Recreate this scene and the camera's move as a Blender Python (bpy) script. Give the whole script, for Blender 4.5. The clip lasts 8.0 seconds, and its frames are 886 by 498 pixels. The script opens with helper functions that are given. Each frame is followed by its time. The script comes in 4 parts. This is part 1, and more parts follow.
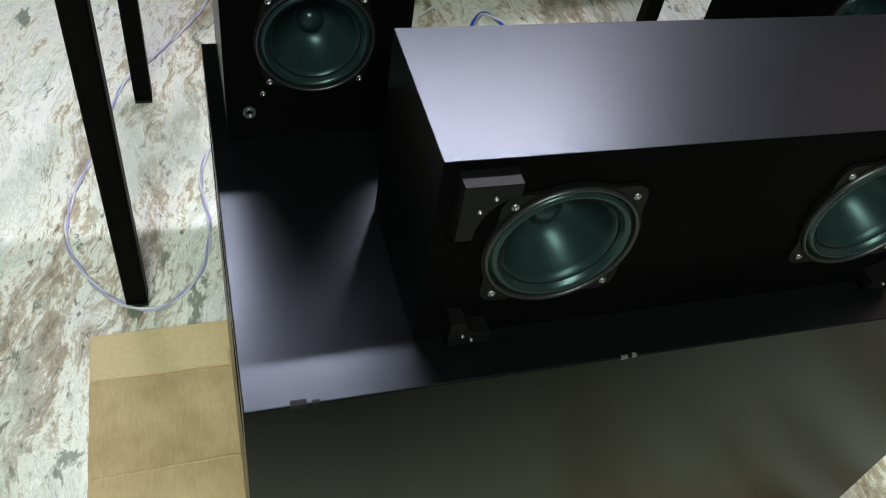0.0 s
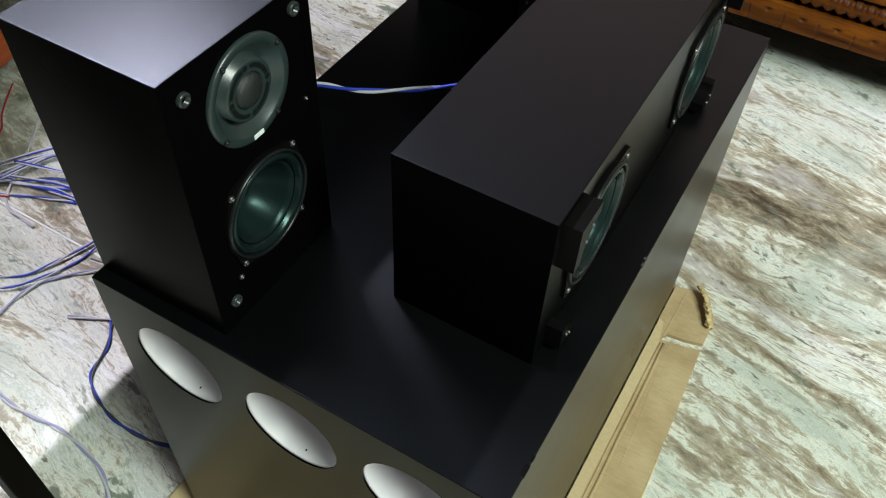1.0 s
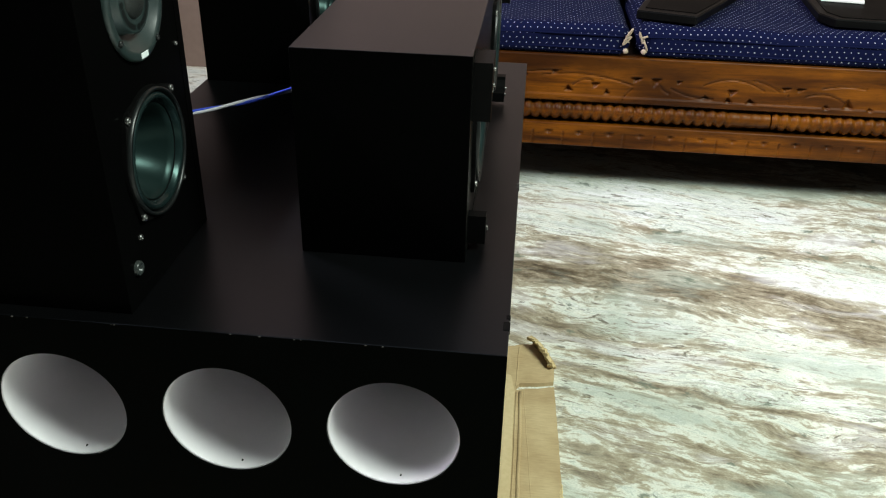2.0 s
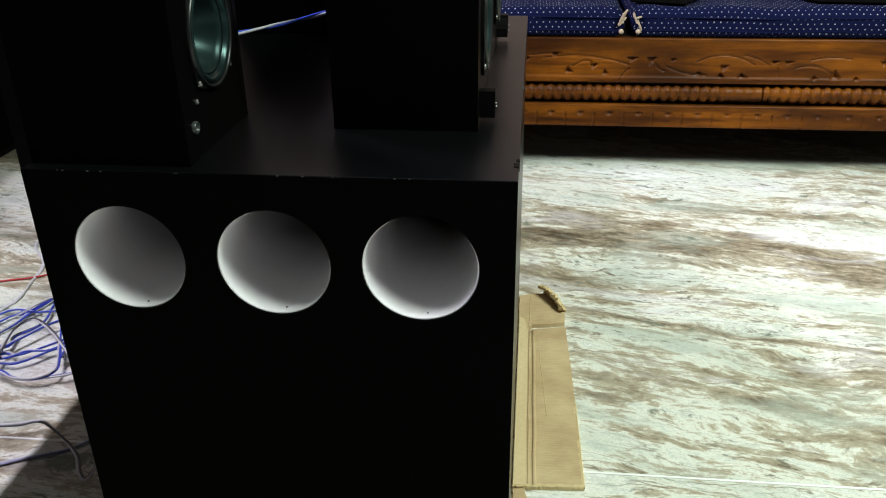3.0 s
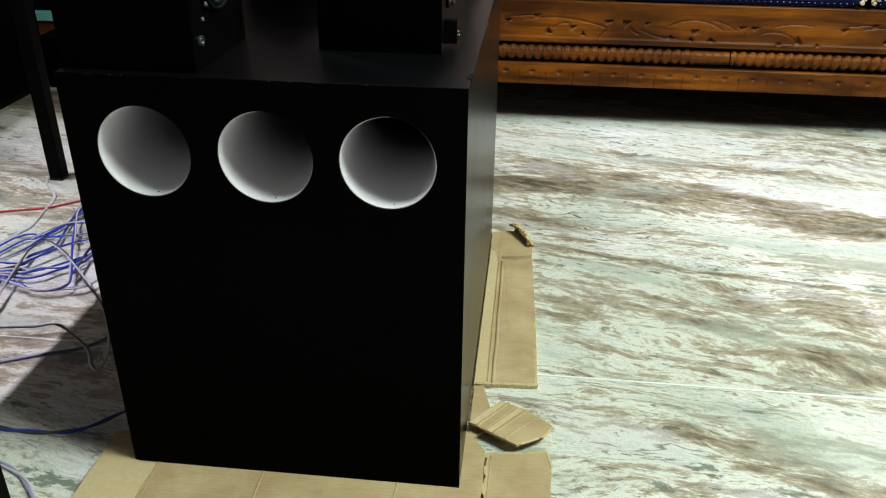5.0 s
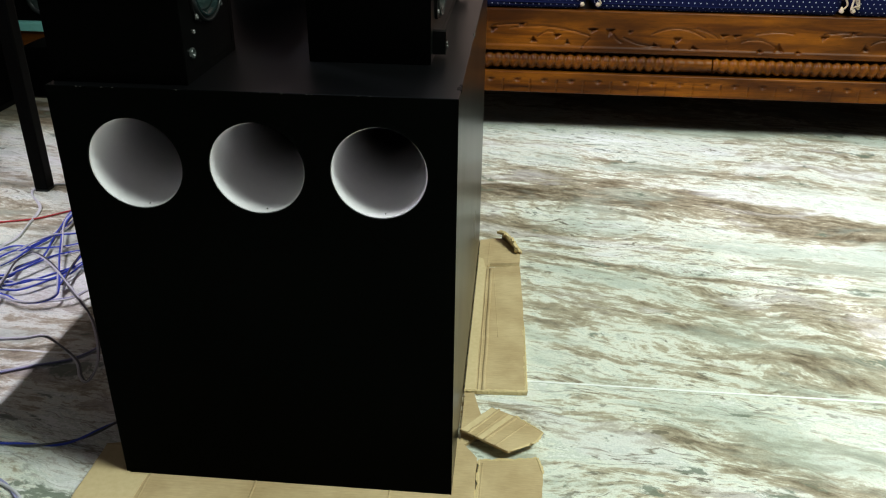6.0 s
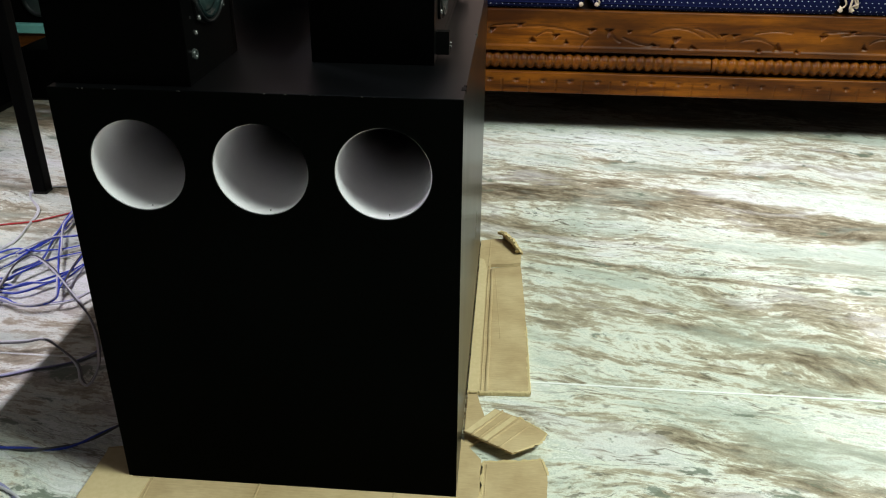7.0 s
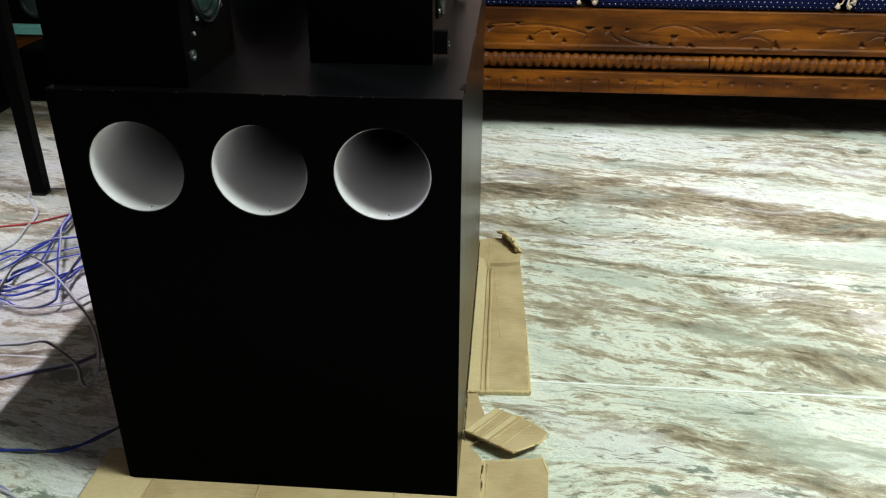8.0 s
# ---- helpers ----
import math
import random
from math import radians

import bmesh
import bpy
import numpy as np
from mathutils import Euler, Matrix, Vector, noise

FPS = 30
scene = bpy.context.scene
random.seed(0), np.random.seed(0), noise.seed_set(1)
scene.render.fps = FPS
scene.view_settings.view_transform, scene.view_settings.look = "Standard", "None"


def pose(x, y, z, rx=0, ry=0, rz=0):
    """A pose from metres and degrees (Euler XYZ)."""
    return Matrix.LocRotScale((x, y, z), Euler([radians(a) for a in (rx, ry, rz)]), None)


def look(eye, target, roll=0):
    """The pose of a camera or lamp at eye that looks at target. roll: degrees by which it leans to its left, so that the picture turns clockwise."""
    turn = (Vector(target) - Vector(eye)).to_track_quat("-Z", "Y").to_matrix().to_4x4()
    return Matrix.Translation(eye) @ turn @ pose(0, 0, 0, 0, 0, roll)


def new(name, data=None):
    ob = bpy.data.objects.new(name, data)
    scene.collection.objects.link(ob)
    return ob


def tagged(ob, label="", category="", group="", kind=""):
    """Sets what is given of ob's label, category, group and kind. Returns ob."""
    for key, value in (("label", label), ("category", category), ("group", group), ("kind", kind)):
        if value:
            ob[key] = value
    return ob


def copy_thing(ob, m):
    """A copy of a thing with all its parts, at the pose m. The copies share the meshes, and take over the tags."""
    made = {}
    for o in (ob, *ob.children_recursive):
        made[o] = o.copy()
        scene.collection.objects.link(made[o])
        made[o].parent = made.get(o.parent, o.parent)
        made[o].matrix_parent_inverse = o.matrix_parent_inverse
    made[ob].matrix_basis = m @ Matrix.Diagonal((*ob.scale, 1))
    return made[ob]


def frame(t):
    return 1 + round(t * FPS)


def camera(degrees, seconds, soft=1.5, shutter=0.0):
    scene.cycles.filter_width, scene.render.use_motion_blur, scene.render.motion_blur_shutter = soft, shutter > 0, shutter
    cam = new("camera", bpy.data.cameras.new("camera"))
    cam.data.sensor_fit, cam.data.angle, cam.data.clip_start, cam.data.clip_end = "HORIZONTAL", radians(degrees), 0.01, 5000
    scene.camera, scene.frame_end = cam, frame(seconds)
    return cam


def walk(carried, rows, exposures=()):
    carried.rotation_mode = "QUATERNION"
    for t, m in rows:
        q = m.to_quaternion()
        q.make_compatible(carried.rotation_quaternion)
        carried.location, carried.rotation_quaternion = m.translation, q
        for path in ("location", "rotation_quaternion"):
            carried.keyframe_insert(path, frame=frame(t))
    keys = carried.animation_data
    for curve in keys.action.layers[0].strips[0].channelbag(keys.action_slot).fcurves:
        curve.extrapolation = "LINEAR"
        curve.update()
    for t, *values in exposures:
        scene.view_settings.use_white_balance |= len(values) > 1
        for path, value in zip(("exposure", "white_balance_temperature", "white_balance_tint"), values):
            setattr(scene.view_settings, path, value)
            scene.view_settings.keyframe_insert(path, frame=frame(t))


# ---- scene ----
cam = camera(56.6, 8.0, 1.15)
PATH = [
    (0, (0.321, -0.008, 1.096), (-0.938, 0.525, -0.364), 11.3),
    (0.15, (0.309, -0.072, 1.124), (-0.866, 0.520, -0.382), 9.2),
    (0.3, (0.280, -0.121, 1.145), (-0.795, 0.520, -0.415), 6.5),
    (0.5, (0.238, -0.178, 1.152), (-0.748, 0.614, -0.398), 4.9),
    (0.8, (0.133, -0.222, 1.175), (-0.663, 0.762, -0.374), 2.6),
    (1, (0.080, -0.273, 1.206), (-0.545, 0.879, -0.306), 2.7),
    (1.3, (0.025, -0.372, 1.214), (-0.347, 1.015, -0.178), 4.1),
    (1.5, (-0.001, -0.474, 1.164), (-0.266, 1.07, -0.08), 4.2),
    (1.8, (-0.012, -0.519, 1.07), (-0.186, 1.16, -0.002), 2.4),
    (2, (-0.002, -0.507, 0.939), (-0.17, 1.231, -0.035), 1.4),
    (2.2, (0.011, -0.528, 0.847), (-0.159, 1.264, -0.025), -0.2),
    (3.3, (0.006, -0.708, 0.83), (-0.201, 1.074, -0.054), -0.8),
    (3.5, (0.02, -0.719, 0.847), (-0.215, 1.066, -0.025), -0.2),
    (4, (0.027, -0.745, 0.828), (-0.183, 1.043, -0.042), 0.3),
    (4.5, (0.05, -0.804, 0.811), (-0.146, 0.963, -0.104), 0.6),
    (5, (0.063, -0.843, 0.817), (-0.122, 0.92, -0.109), 0.6),
    (6.5, (0.05, -0.851, 0.823), (-0.089, 0.927, -0.082), 0.6),
    (7, (0.046, -0.847, 0.821), (-0.094, 0.929, -0.088), 0.5),
    (7.5, (0.046, -0.844, 0.82), (-0.096, 0.931, -0.09), 0.4),
    (8, (0.045, -0.846, 0.822), (-0.092, 0.929, -0.09), 0.2),
]
walk(cam, [(t, look(eye, target, roll)) for t, eye, target, roll in PATH],
     [(0, -0.08), (0.3, -0.30), (0.6, -0.28), (1.0, -0.12), (1.5, -0.05), (2.0, 0.0), (3.5, 0.08), (4.5, 0.0), (8.0, -0.04)])

# ---- world, lamps ----
world = bpy.data.worlds.new("world")
scene.world = world
world.use_nodes = True
world.node_tree.nodes["Background"].inputs[0].default_value = (0.5, 0.55, 0.6, 1)
world.node_tree.nodes["Background"].inputs[1].default_value = 0.02


def tube_lamp(name, place, target, length, width, power, colour):
    data = bpy.data.lights.new(name, "AREA")
    data.shape, data.size, data.size_y = "RECTANGLE", length, width
    data.energy, data.color = power, colour
    ob = new(name, data)
    ob.matrix_world = look(place, target)
    return ob


tube_lamp("tube_light_left", (-1.95, 0.45, 2.656), (0.9, 0.45, 2.55), 2.1, 0.06, 195, (0.94, 0.90, 1.03))
# unseen wall-facing lamp, added behind the left tube to light the wall around it
tube_lamp("left_wall_glow_lamp", (-1.96, 0.45, 2.656), (-2.4, 0.45, 2.70), 2.1, 0.06, 25, (0.94, 0.90, 1.03))
tube_lamp("tube_light_right", (1.7, -0.3, 2.6), (0.75, 1.0, 0.0), 1.25, 0.55, 124, (0.88, 1.0, 0.89))
scene.view_settings.exposure = 0.0


# ---- materials ----
def material(name, colour, rough=0.5, metal=0.0, spec=0.5):
    m = bpy.data.materials.new(name)
    m.use_nodes = True
    b = m.node_tree.nodes["Principled BSDF"]
    b.inputs["Base Color"].default_value = (*colour, 1)
    b.inputs["Roughness"].default_value = rough
    b.inputs["Metallic"].default_value = metal
    b.inputs["Specular IOR Level"].default_value = spec
    return m, m.node_tree, b


def node(nt, kind, **inputs):
    n = nt.nodes.new(kind)
    for key, value in inputs.items():
        n.inputs[key.replace("_", " ")].default_value = value
    return n


def coords(nt, scale=(1, 1, 1), rot=(0, 0, 0), kind="Object"):
    c = nt.nodes.new("ShaderNodeTexCoord")
    m = nt.nodes.new("ShaderNodeMapping")
    m.inputs["Scale"].default_value = scale
    m.inputs["Rotation"].default_value = rot
    nt.links.new(c.outputs[kind], m.inputs["Vector"])
    return m.outputs["Vector"]


def noise_tex(nt, vec, scale, detail=4, rough=0.55, distort=0.0):
    n = node(nt, "ShaderNodeTexNoise", Scale=scale, Detail=detail, Roughness=rough, Distortion=distort)
    nt.links.new(vec, n.inputs["Vector"])
    return n.outputs["Fac"]


def ramp(nt, fac, stops):
    r = nt.nodes.new("ShaderNodeValToRGB")
    while len(r.color_ramp.elements) < len(stops):
        r.color_ramp.elements.new(0.5)
    for e, (pos, col) in zip(r.color_ramp.elements, stops):
        e.position = pos
        e.color = (*col, 1) if len(col) == 3 else col
    nt.links.new(fac, r.inputs[0])
    return r.outputs[0]


def mix(nt, fac, a, b, mode="MIX"):
    n = nt.nodes.new("ShaderNodeMix")
    n.data_type, n.blend_type = "RGBA", mode
    for value, slot in ((fac, 0), (a, 6), (b, 7)):
        if isinstance(value, bpy.types.NodeSocket):
            nt.links.new(value, n.inputs[slot])
        else:
            n.inputs[slot].default_value = value if slot == 0 else (*value, 1)
    return n.outputs[2]


def bump(nt, b, height, strength=0.2, dist=0.001):
    n = node(nt, "ShaderNodeBump", Strength=strength, Distance=dist)
    nt.links.new(height, n.inputs["Height"])
    nt.links.new(n.outputs[0], b.inputs["Normal"])


def varied(name, lo, hi, rough, grain, spec=0.5, stretch=(1, 1, 1), relief=0.15, dist=0.0006, metal=0.0, rvar=0.08, tint=None):
    """A plain surface with a fine grain, broad stains and an uneven gloss."""
    m, nt, b = material(name, lo, rough, metal, spec)
    v = coords(nt, stretch)
    fine, broad = noise_tex(nt, v, grain, 5), noise_tex(nt, v, 5.0, 3)
    f = mix(nt, 0.5, ramp(nt, fine, [(0.3, (0, 0, 0)), (0.7, (1, 1, 1))]), ramp(nt, broad, [(0.35, (0, 0, 0)), (0.65, (1, 1, 1))]))
    nt.links.new(mix(nt, f, lo, hi), b.inputs["Base Color"])
    r = nt.nodes.new("ShaderNodeMapRange")
    r.inputs["To Min"].default_value, r.inputs["To Max"].default_value = rough - rvar, rough + rvar
    nt.links.new(broad, r.inputs["Value"])
    nt.links.new(r.outputs[0], b.inputs["Roughness"])
    bump(nt, b, fine, relief, dist)
    if tint:
        b.inputs["Specular Tint"].default_value = (*tint, 1)
    return m


def grazing_gloss(m, low, high, start, end):
    """Gloss that is faint face on and strong at a slant, as on matt foil."""
    nt = m.node_tree
    lw = node(nt, "ShaderNodeLayerWeight", Blend=0.5)
    r = nt.nodes.new("ShaderNodeMapRange")
    r.interpolation_type = "SMOOTHSTEP"
    for key, value in (("From Min", start), ("From Max", end), ("To Min", low), ("To Max", high)):
        r.inputs[key].default_value = value
    nt.links.new(lw.outputs["Facing"], r.inputs["Value"])
    nt.links.new(r.outputs[0], nt.nodes["Principled BSDF"].inputs["Specular IOR Level"])
    return m


LAMINATE = varied("black_laminate", (0.0010, 0.0011, 0.0010), (0.0018, 0.0020, 0.0018), 0.29, 900, 0.125, relief=0.12, dist=0.0002, rvar=0.04, tint=(0.76, 1.0, 0.72))
VINYL = varied("black_vinyl", (0.0010, 0.0010, 0.0010), (0.0016, 0.0016, 0.0016), 0.29, 1100, 0.13, relief=0.12, dist=0.0002, rvar=0.04, tint=(0.80, 1.0, 0.74))
grazing_gloss(LAMINATE, 0.008, 0.17, 0.42, 0.74)
grazing_gloss(VINYL, 0.006, 0.13, 0.54, 0.84)
# glossier, blue-tinted copy of the black, put on upper faces to boost lamp glare
GLARE_BLACK = varied("black_lamp_glare", (0.0012, 0.0012, 0.0013), (0.0022, 0.0022, 0.0024), 0.305, 700, 0.44, relief=0.25, dist=0.0003, rvar=0.05, tint=(0.72, 0.85, 1.0))
PLASTIC = varied("black_plastic", (0.002, 0.002, 0.002), (0.0035, 0.0035, 0.0035), 0.42, 300, 0.07)
RUBBER = varied("black_rubber", (0.004, 0.005, 0.005), (0.008, 0.010, 0.010), 0.34, 200, 0.32)
CONE = varied("dark_cone", (0.004, 0.009, 0.0085), (0.007, 0.014, 0.013), 0.31, 160, 0.18, tint=(0.6, 1.0, 0.95))
SURROUND = varied("dark_rubber_surround", (0.004, 0.009, 0.009), (0.007, 0.013, 0.013), 0.26, 220, 0.26, tint=(0.6, 1.0, 0.95))
PLATE = varied("grey_green_plate", (0.013, 0.023, 0.0225), (0.021, 0.033, 0.032), 0.32, 350, 0.6)
MESH = varied("dome_mesh", (0.003, 0.004, 0.004), (0.022, 0.027, 0.025), 0.32, 900, 0.5, relief=0.8, dist=0.001)
SOCKET = varied("dark_socket", (0.012, 0.016, 0.015), (0.03, 0.036, 0.034), 0.3, 200, 0.5)
STEEL = varied("screw_steel", (0.16, 0.165, 0.16), (0.27, 0.27, 0.26), 0.38, 200, 0.5, metal=1.0)
WHITE_TUBE = varied("white_tube", (0.76, 0.735, 0.775), (0.82, 0.79, 0.83), 0.45, 60, 0.4)
CHIP = varied("bare_fibreboard", (0.025, 0.023, 0.021), (0.08, 0.075, 0.07), 0.8, 300)
BADGE = material("badge", (0.7, 0.75, 0.75), 0.35)[0]
WHITE_WIRE = varied("white_wire", (0.52, 0.51, 0.56), (0.66, 0.65, 0.69), 0.4, 60)
BLUE_WIRE = varied("blue_wire", (0.022, 0.05, 0.42), (0.04, 0.08, 0.58), 0.4, 60)
PALE_WIRE = varied("lilac_wire", (0.30, 0.30, 0.5), (0.4, 0.4, 0.6), 0.4, 60)
GREY_WIRE = varied("grey_wire", (0.05, 0.05, 0.055), (0.1, 0.1, 0.11), 0.4, 60)
RED_WIRE = varied("red_wire", (0.4, 0.02, 0.025), (0.5, 0.04, 0.04), 0.4, 60)
PEACH = varied("peach_paint", (0.18, 0.12, 0.095), (0.22, 0.15, 0.12), 0.7, 40)
WALL = varied("wall_paint", (0.10, 0.107, 0.11), (0.13, 0.138, 0.14), 0.7, 40)
CEIL = varied("ceiling_paint", (0.05, 0.054, 0.054), (0.07, 0.074, 0.074), 0.8, 40)
BLACK_METAL = varied("black_painted_metal", (0.0010, 0.0010, 0.0010), (0.0020, 0.0020, 0.0020), 0.5, 150, 0.04)
GROUT = varied("white_grout", (0.85, 0.86, 0.84), (0.92, 0.92, 0.9), 0.6, 200)


def cardboard():
    m, nt, b = material("cardboard", (0.4, 0.27, 0.12), 0.75, 0, 0.2)
    v = coords(nt)
    flutes = nt.nodes.new("ShaderNodeTexWave")
    flutes.inputs["Scale"].default_value, flutes.inputs["Distortion"].default_value = 55, 0.6
    nt.links.new(coords(nt, (0.4, 1, 1), (0, 0, radians(90))), flutes.inputs["Vector"])
    broad = noise_tex(nt, v, 9, 5, 0.6)
    fibre = noise_tex(nt, coords(nt, (60, 500, 200)), 1.0, 3)
    c = mix(nt, ramp(nt, broad, [(0.35, (0, 0, 0)), (0.7, (1, 1, 1))]), (0.41, 0.295, 0.155), (0.60, 0.47, 0.275))
    c = mix(nt, 0.18, c, ramp(nt, fibre, [(0.3, (0.2, 0.13, 0.06)), (0.7, (0.6, 0.45, 0.25))]))
    nt.links.new(c, b.inputs["Base Color"])
    bump(nt, b, mix(nt, 0.4, flutes.outputs["Fac"], fibre), 0.10, 0.001)
    return m


CARD = cardboard()
CARD_PALE = varied("pale_cardboard", (0.54, 0.42, 0.23), (0.66, 0.53, 0.32), 0.75, 120, 0.2, relief=0.2)
CARD_CORE = varied("torn_cardboard", (0.52, 0.40, 0.20), (0.68, 0.54, 0.30), 0.85, 300, relief=0.6, dist=0.001)


def marble():
    """Layered stone: wavy bands of white, tan and brown with pale green patches, thin veins and flecks."""
    m, nt, b = material("marble", (0.6, 0.6, 0.55), 0.22, 0, 0.5)
    raw = nt.nodes.new("ShaderNodeTexCoord").outputs["Object"]

    def vec(op, a, c):
        n = nt.nodes.new("ShaderNodeVectorMath")
        n.operation = op
        for k, v in enumerate((a, c)):
            if isinstance(v, bpy.types.NodeSocket):
                nt.links.new(v, n.inputs[k])
            else:
                n.inputs[k].default_value = v
        return n.outputs[0]

    def calc(op, a, c=0.0, d=0.0):
        n = nt.nodes.new("ShaderNodeMath")
        n.operation = op
        for k, v in enumerate((a, c, d)):
            if isinstance(v, bpy.types.NodeSocket):
                nt.links.new(v, n.inputs[k])
            else:
                n.inputs[k].default_value = v
        return n.outputs[0]

    def warped(start, steps):
        place = start
        for sc, stretch, amount in steps:
            n = node(nt, "ShaderNodeTexNoise", Scale=sc, Detail=3.0)
            nt.links.new(vec("MULTIPLY", place, stretch), n.inputs["Vector"])
            place = vec("ADD", place, vec("MULTIPLY", vec("SUBTRACT", n.outputs["Color"], (0.5, 0.5, 0.5)), (amount * 0.8, amount, 0)))
        return place

    def grey(v):
        return (v, v, v)

    place = warped(raw, ((1.3, (0.8, 1.3, 1), 0.26), (4.0, (0.6, 1.3, 1), 0.10), (14.0, (0.6, 1.3, 1), 0.030), (48.0, (0.7, 1.2, 1), 0.008)))
    slope = nt.nodes.new("ShaderNodeMapping")
    slope.inputs["Rotation"].default_value = (0, 0, radians(9))
    nt.links.new(place, slope.inputs["Vector"])

    def layer(sx, sy, shift, scale, detail, rough=0.58):
        mp = nt.nodes.new("ShaderNodeMapping")
        mp.inputs["Scale"].default_value = (sx, sy, 1)
        mp.inputs["Location"].default_value = (shift, shift * 0.7, shift)
        nt.links.new(slope.outputs[0], mp.inputs["Vector"])
        return noise_tex(nt, mp.outputs[0], scale, detail, rough)

    masses = layer(0.55, 2.7, 3.0, 1.5, 6, 0.52)
    streaks = layer(1.9, 12.0, 9.0, 1.6, 10, 0.68)
    fine = layer(8.0, 38.0, 21.0, 1.6, 9, 0.70)
    value = calc("MULTIPLY_ADD", calc("SUBTRACT", masses, 0.5), 0.85, 0.48)
    value = calc("MULTIPLY_ADD", calc("SUBTRACT", streaks, 0.5), 0.60, value)
    value = calc("MULTIPLY_ADD", calc("SUBTRACT", fine, 0.5), 0.46, value)
    value = calc("MULTIPLY_ADD", calc("SUBTRACT", layer(7.0, 17.0, 27.0, 1.7, 9, 0.72), 0.5), 0.52, value)
    value = calc("MULTIPLY_ADD", calc("SUBTRACT", layer(28.0, 70.0, 63.0, 1.5, 5, 0.7), 0.5), 0.44, value)
    # the slab's own broad layers: y at x = 0, slope, half width, paler (+) or browner (-)
    soft = warped(raw, ((2.2, (0.8, 1.2, 1), 0.13), (9.0, (0.5, 1.4, 1), 0.05), (34.0, (0.5, 1.3, 1), 0.014)))
    sep = nt.nodes.new("ShaderNodeSeparateXYZ")
    nt.links.new(soft, sep.inputs[0])
    for at, rise, half, amount in (
            (1.190, -0.286, 0.130, -0.21),
            (0.982, -0.175, 0.055, 0.10),
            (1.496, -0.235, 0.160, 0.09),
            (1.329, -0.294, 0.030, 0.12),
            (0.870, -0.164, 0.070, -0.12),
            (0.770, -0.195, 0.014, -0.14),
            (0.300, -0.100, 0.300, 0.02)):
        d = calc("DIVIDE", calc("SUBTRACT", sep.outputs[1], calc("MULTIPLY_ADD", sep.outputs[0], rise, at)), half)
        value = calc("MULTIPLY_ADD", calc("EXPONENT", calc("MULTIPLY", calc("MULTIPLY", d, d), -0.9)), amount, value)
    col = ramp(nt, value, [(0.16, (0.07, 0.055, 0.035)), (0.27, (0.19, 0.155, 0.105)), (0.35, (0.33, 0.285, 0.205)), (0.415, (0.45, 0.405, 0.305)), (0.445, (0.55, 0.52, 0.415)),
                           (0.462, (0.70, 0.70, 0.615)), (0.54, (0.77, 0.79, 0.71)), (0.56, (0.57, 0.605, 0.535)), (0.60, (0.64, 0.67, 0.61)), (0.62, (0.81, 0.82, 0.775)), (0.76, (0.74, 0.75, 0.745))])
    # pale green and lilac clouds in the white
    cloud = layer(1.5, 4.2, 31.0, 1.7, 7, 0.62)
    col = mix(nt, ramp(nt, cloud, [(0.51, grey(0.0)), (0.62, grey(0.6))]), col, (0.42, 0.48, 0.42))
    col = mix(nt, ramp(nt, cloud, [(0.36, grey(0.45)), (0.44, grey(0.0))]), col, (0.70, 0.69, 0.72))
    # thin dark veins that run with the layers
    for sx, sy, shift, width, tone, cover in ((0.7, 5.0, 5.0, 0.006, (0.15, 0.115, 0.07), 0.53), (1.3, 11.0, 13.0, 0.008, (0.24, 0.195, 0.13), 0.50), (3.0, 22.0, 17.0, 0.012, (0.24, 0.20, 0.15), 0.56)):
        w = layer(sx, sy, shift, 1.5, 6, 0.55)
        thread = ramp(nt, w, [(0.5 - width, grey(0.0)), (0.5, grey(0.9)), (0.5 + width, grey(0.0))])
        mask = ramp(nt, layer(1.0, 2.6, shift + 2, 1.6, 4), [(cover - 0.03, grey(0.0)), (cover + 0.07, grey(1.0))])
        col = mix(nt, mix(nt, 1.0, thread, mask, "MULTIPLY"), col, tone)
    # green-black blotches and small dark flecks
    blotch = layer(5.5, 11.0, 41.0, 1.6, 8, 0.66)
    col = mix(nt, ramp(nt, blotch, [(0.61, grey(0.0)), (0.645, grey(0.85))]), col, (0.14, 0.175, 0.13))
    fleck = layer(26, 60, 51.0, 1.3, 4, 0.6)
    where = ramp(nt, layer(1.6, 3.6, 57.0, 1.5, 3), [(0.42, grey(0.0)), (0.60, grey(1.0))])
    col = mix(nt, mix(nt, 1.0, ramp(nt, fleck, [(0.34, grey(0.9)), (0.41, grey(0.0))]), where, "MULTIPLY"), col, (0.15, 0.135, 0.095))
    sand = noise_tex(nt, raw, 330, 3, 0.6)
    col = mix(nt, 0.4, col, ramp(nt, sand, [(0.3, grey(0.6)), (0.5, grey(1.0)), (0.7, grey(1.2))]), "MULTIPLY")
    nt.links.new(col, b.inputs["Base Color"])
    r = nt.nodes.new("ShaderNodeMapRange")
    r.inputs["To Min"].default_value, r.inputs["To Max"].default_value = 0.22, 0.4
    nt.links.new(streaks, r.inputs["Value"])
    nt.links.new(r.outputs[0], b.inputs["Roughness"])
    bump(nt, b, fine, 0.06, 0.0006)
    return m


MARBLE = marble()


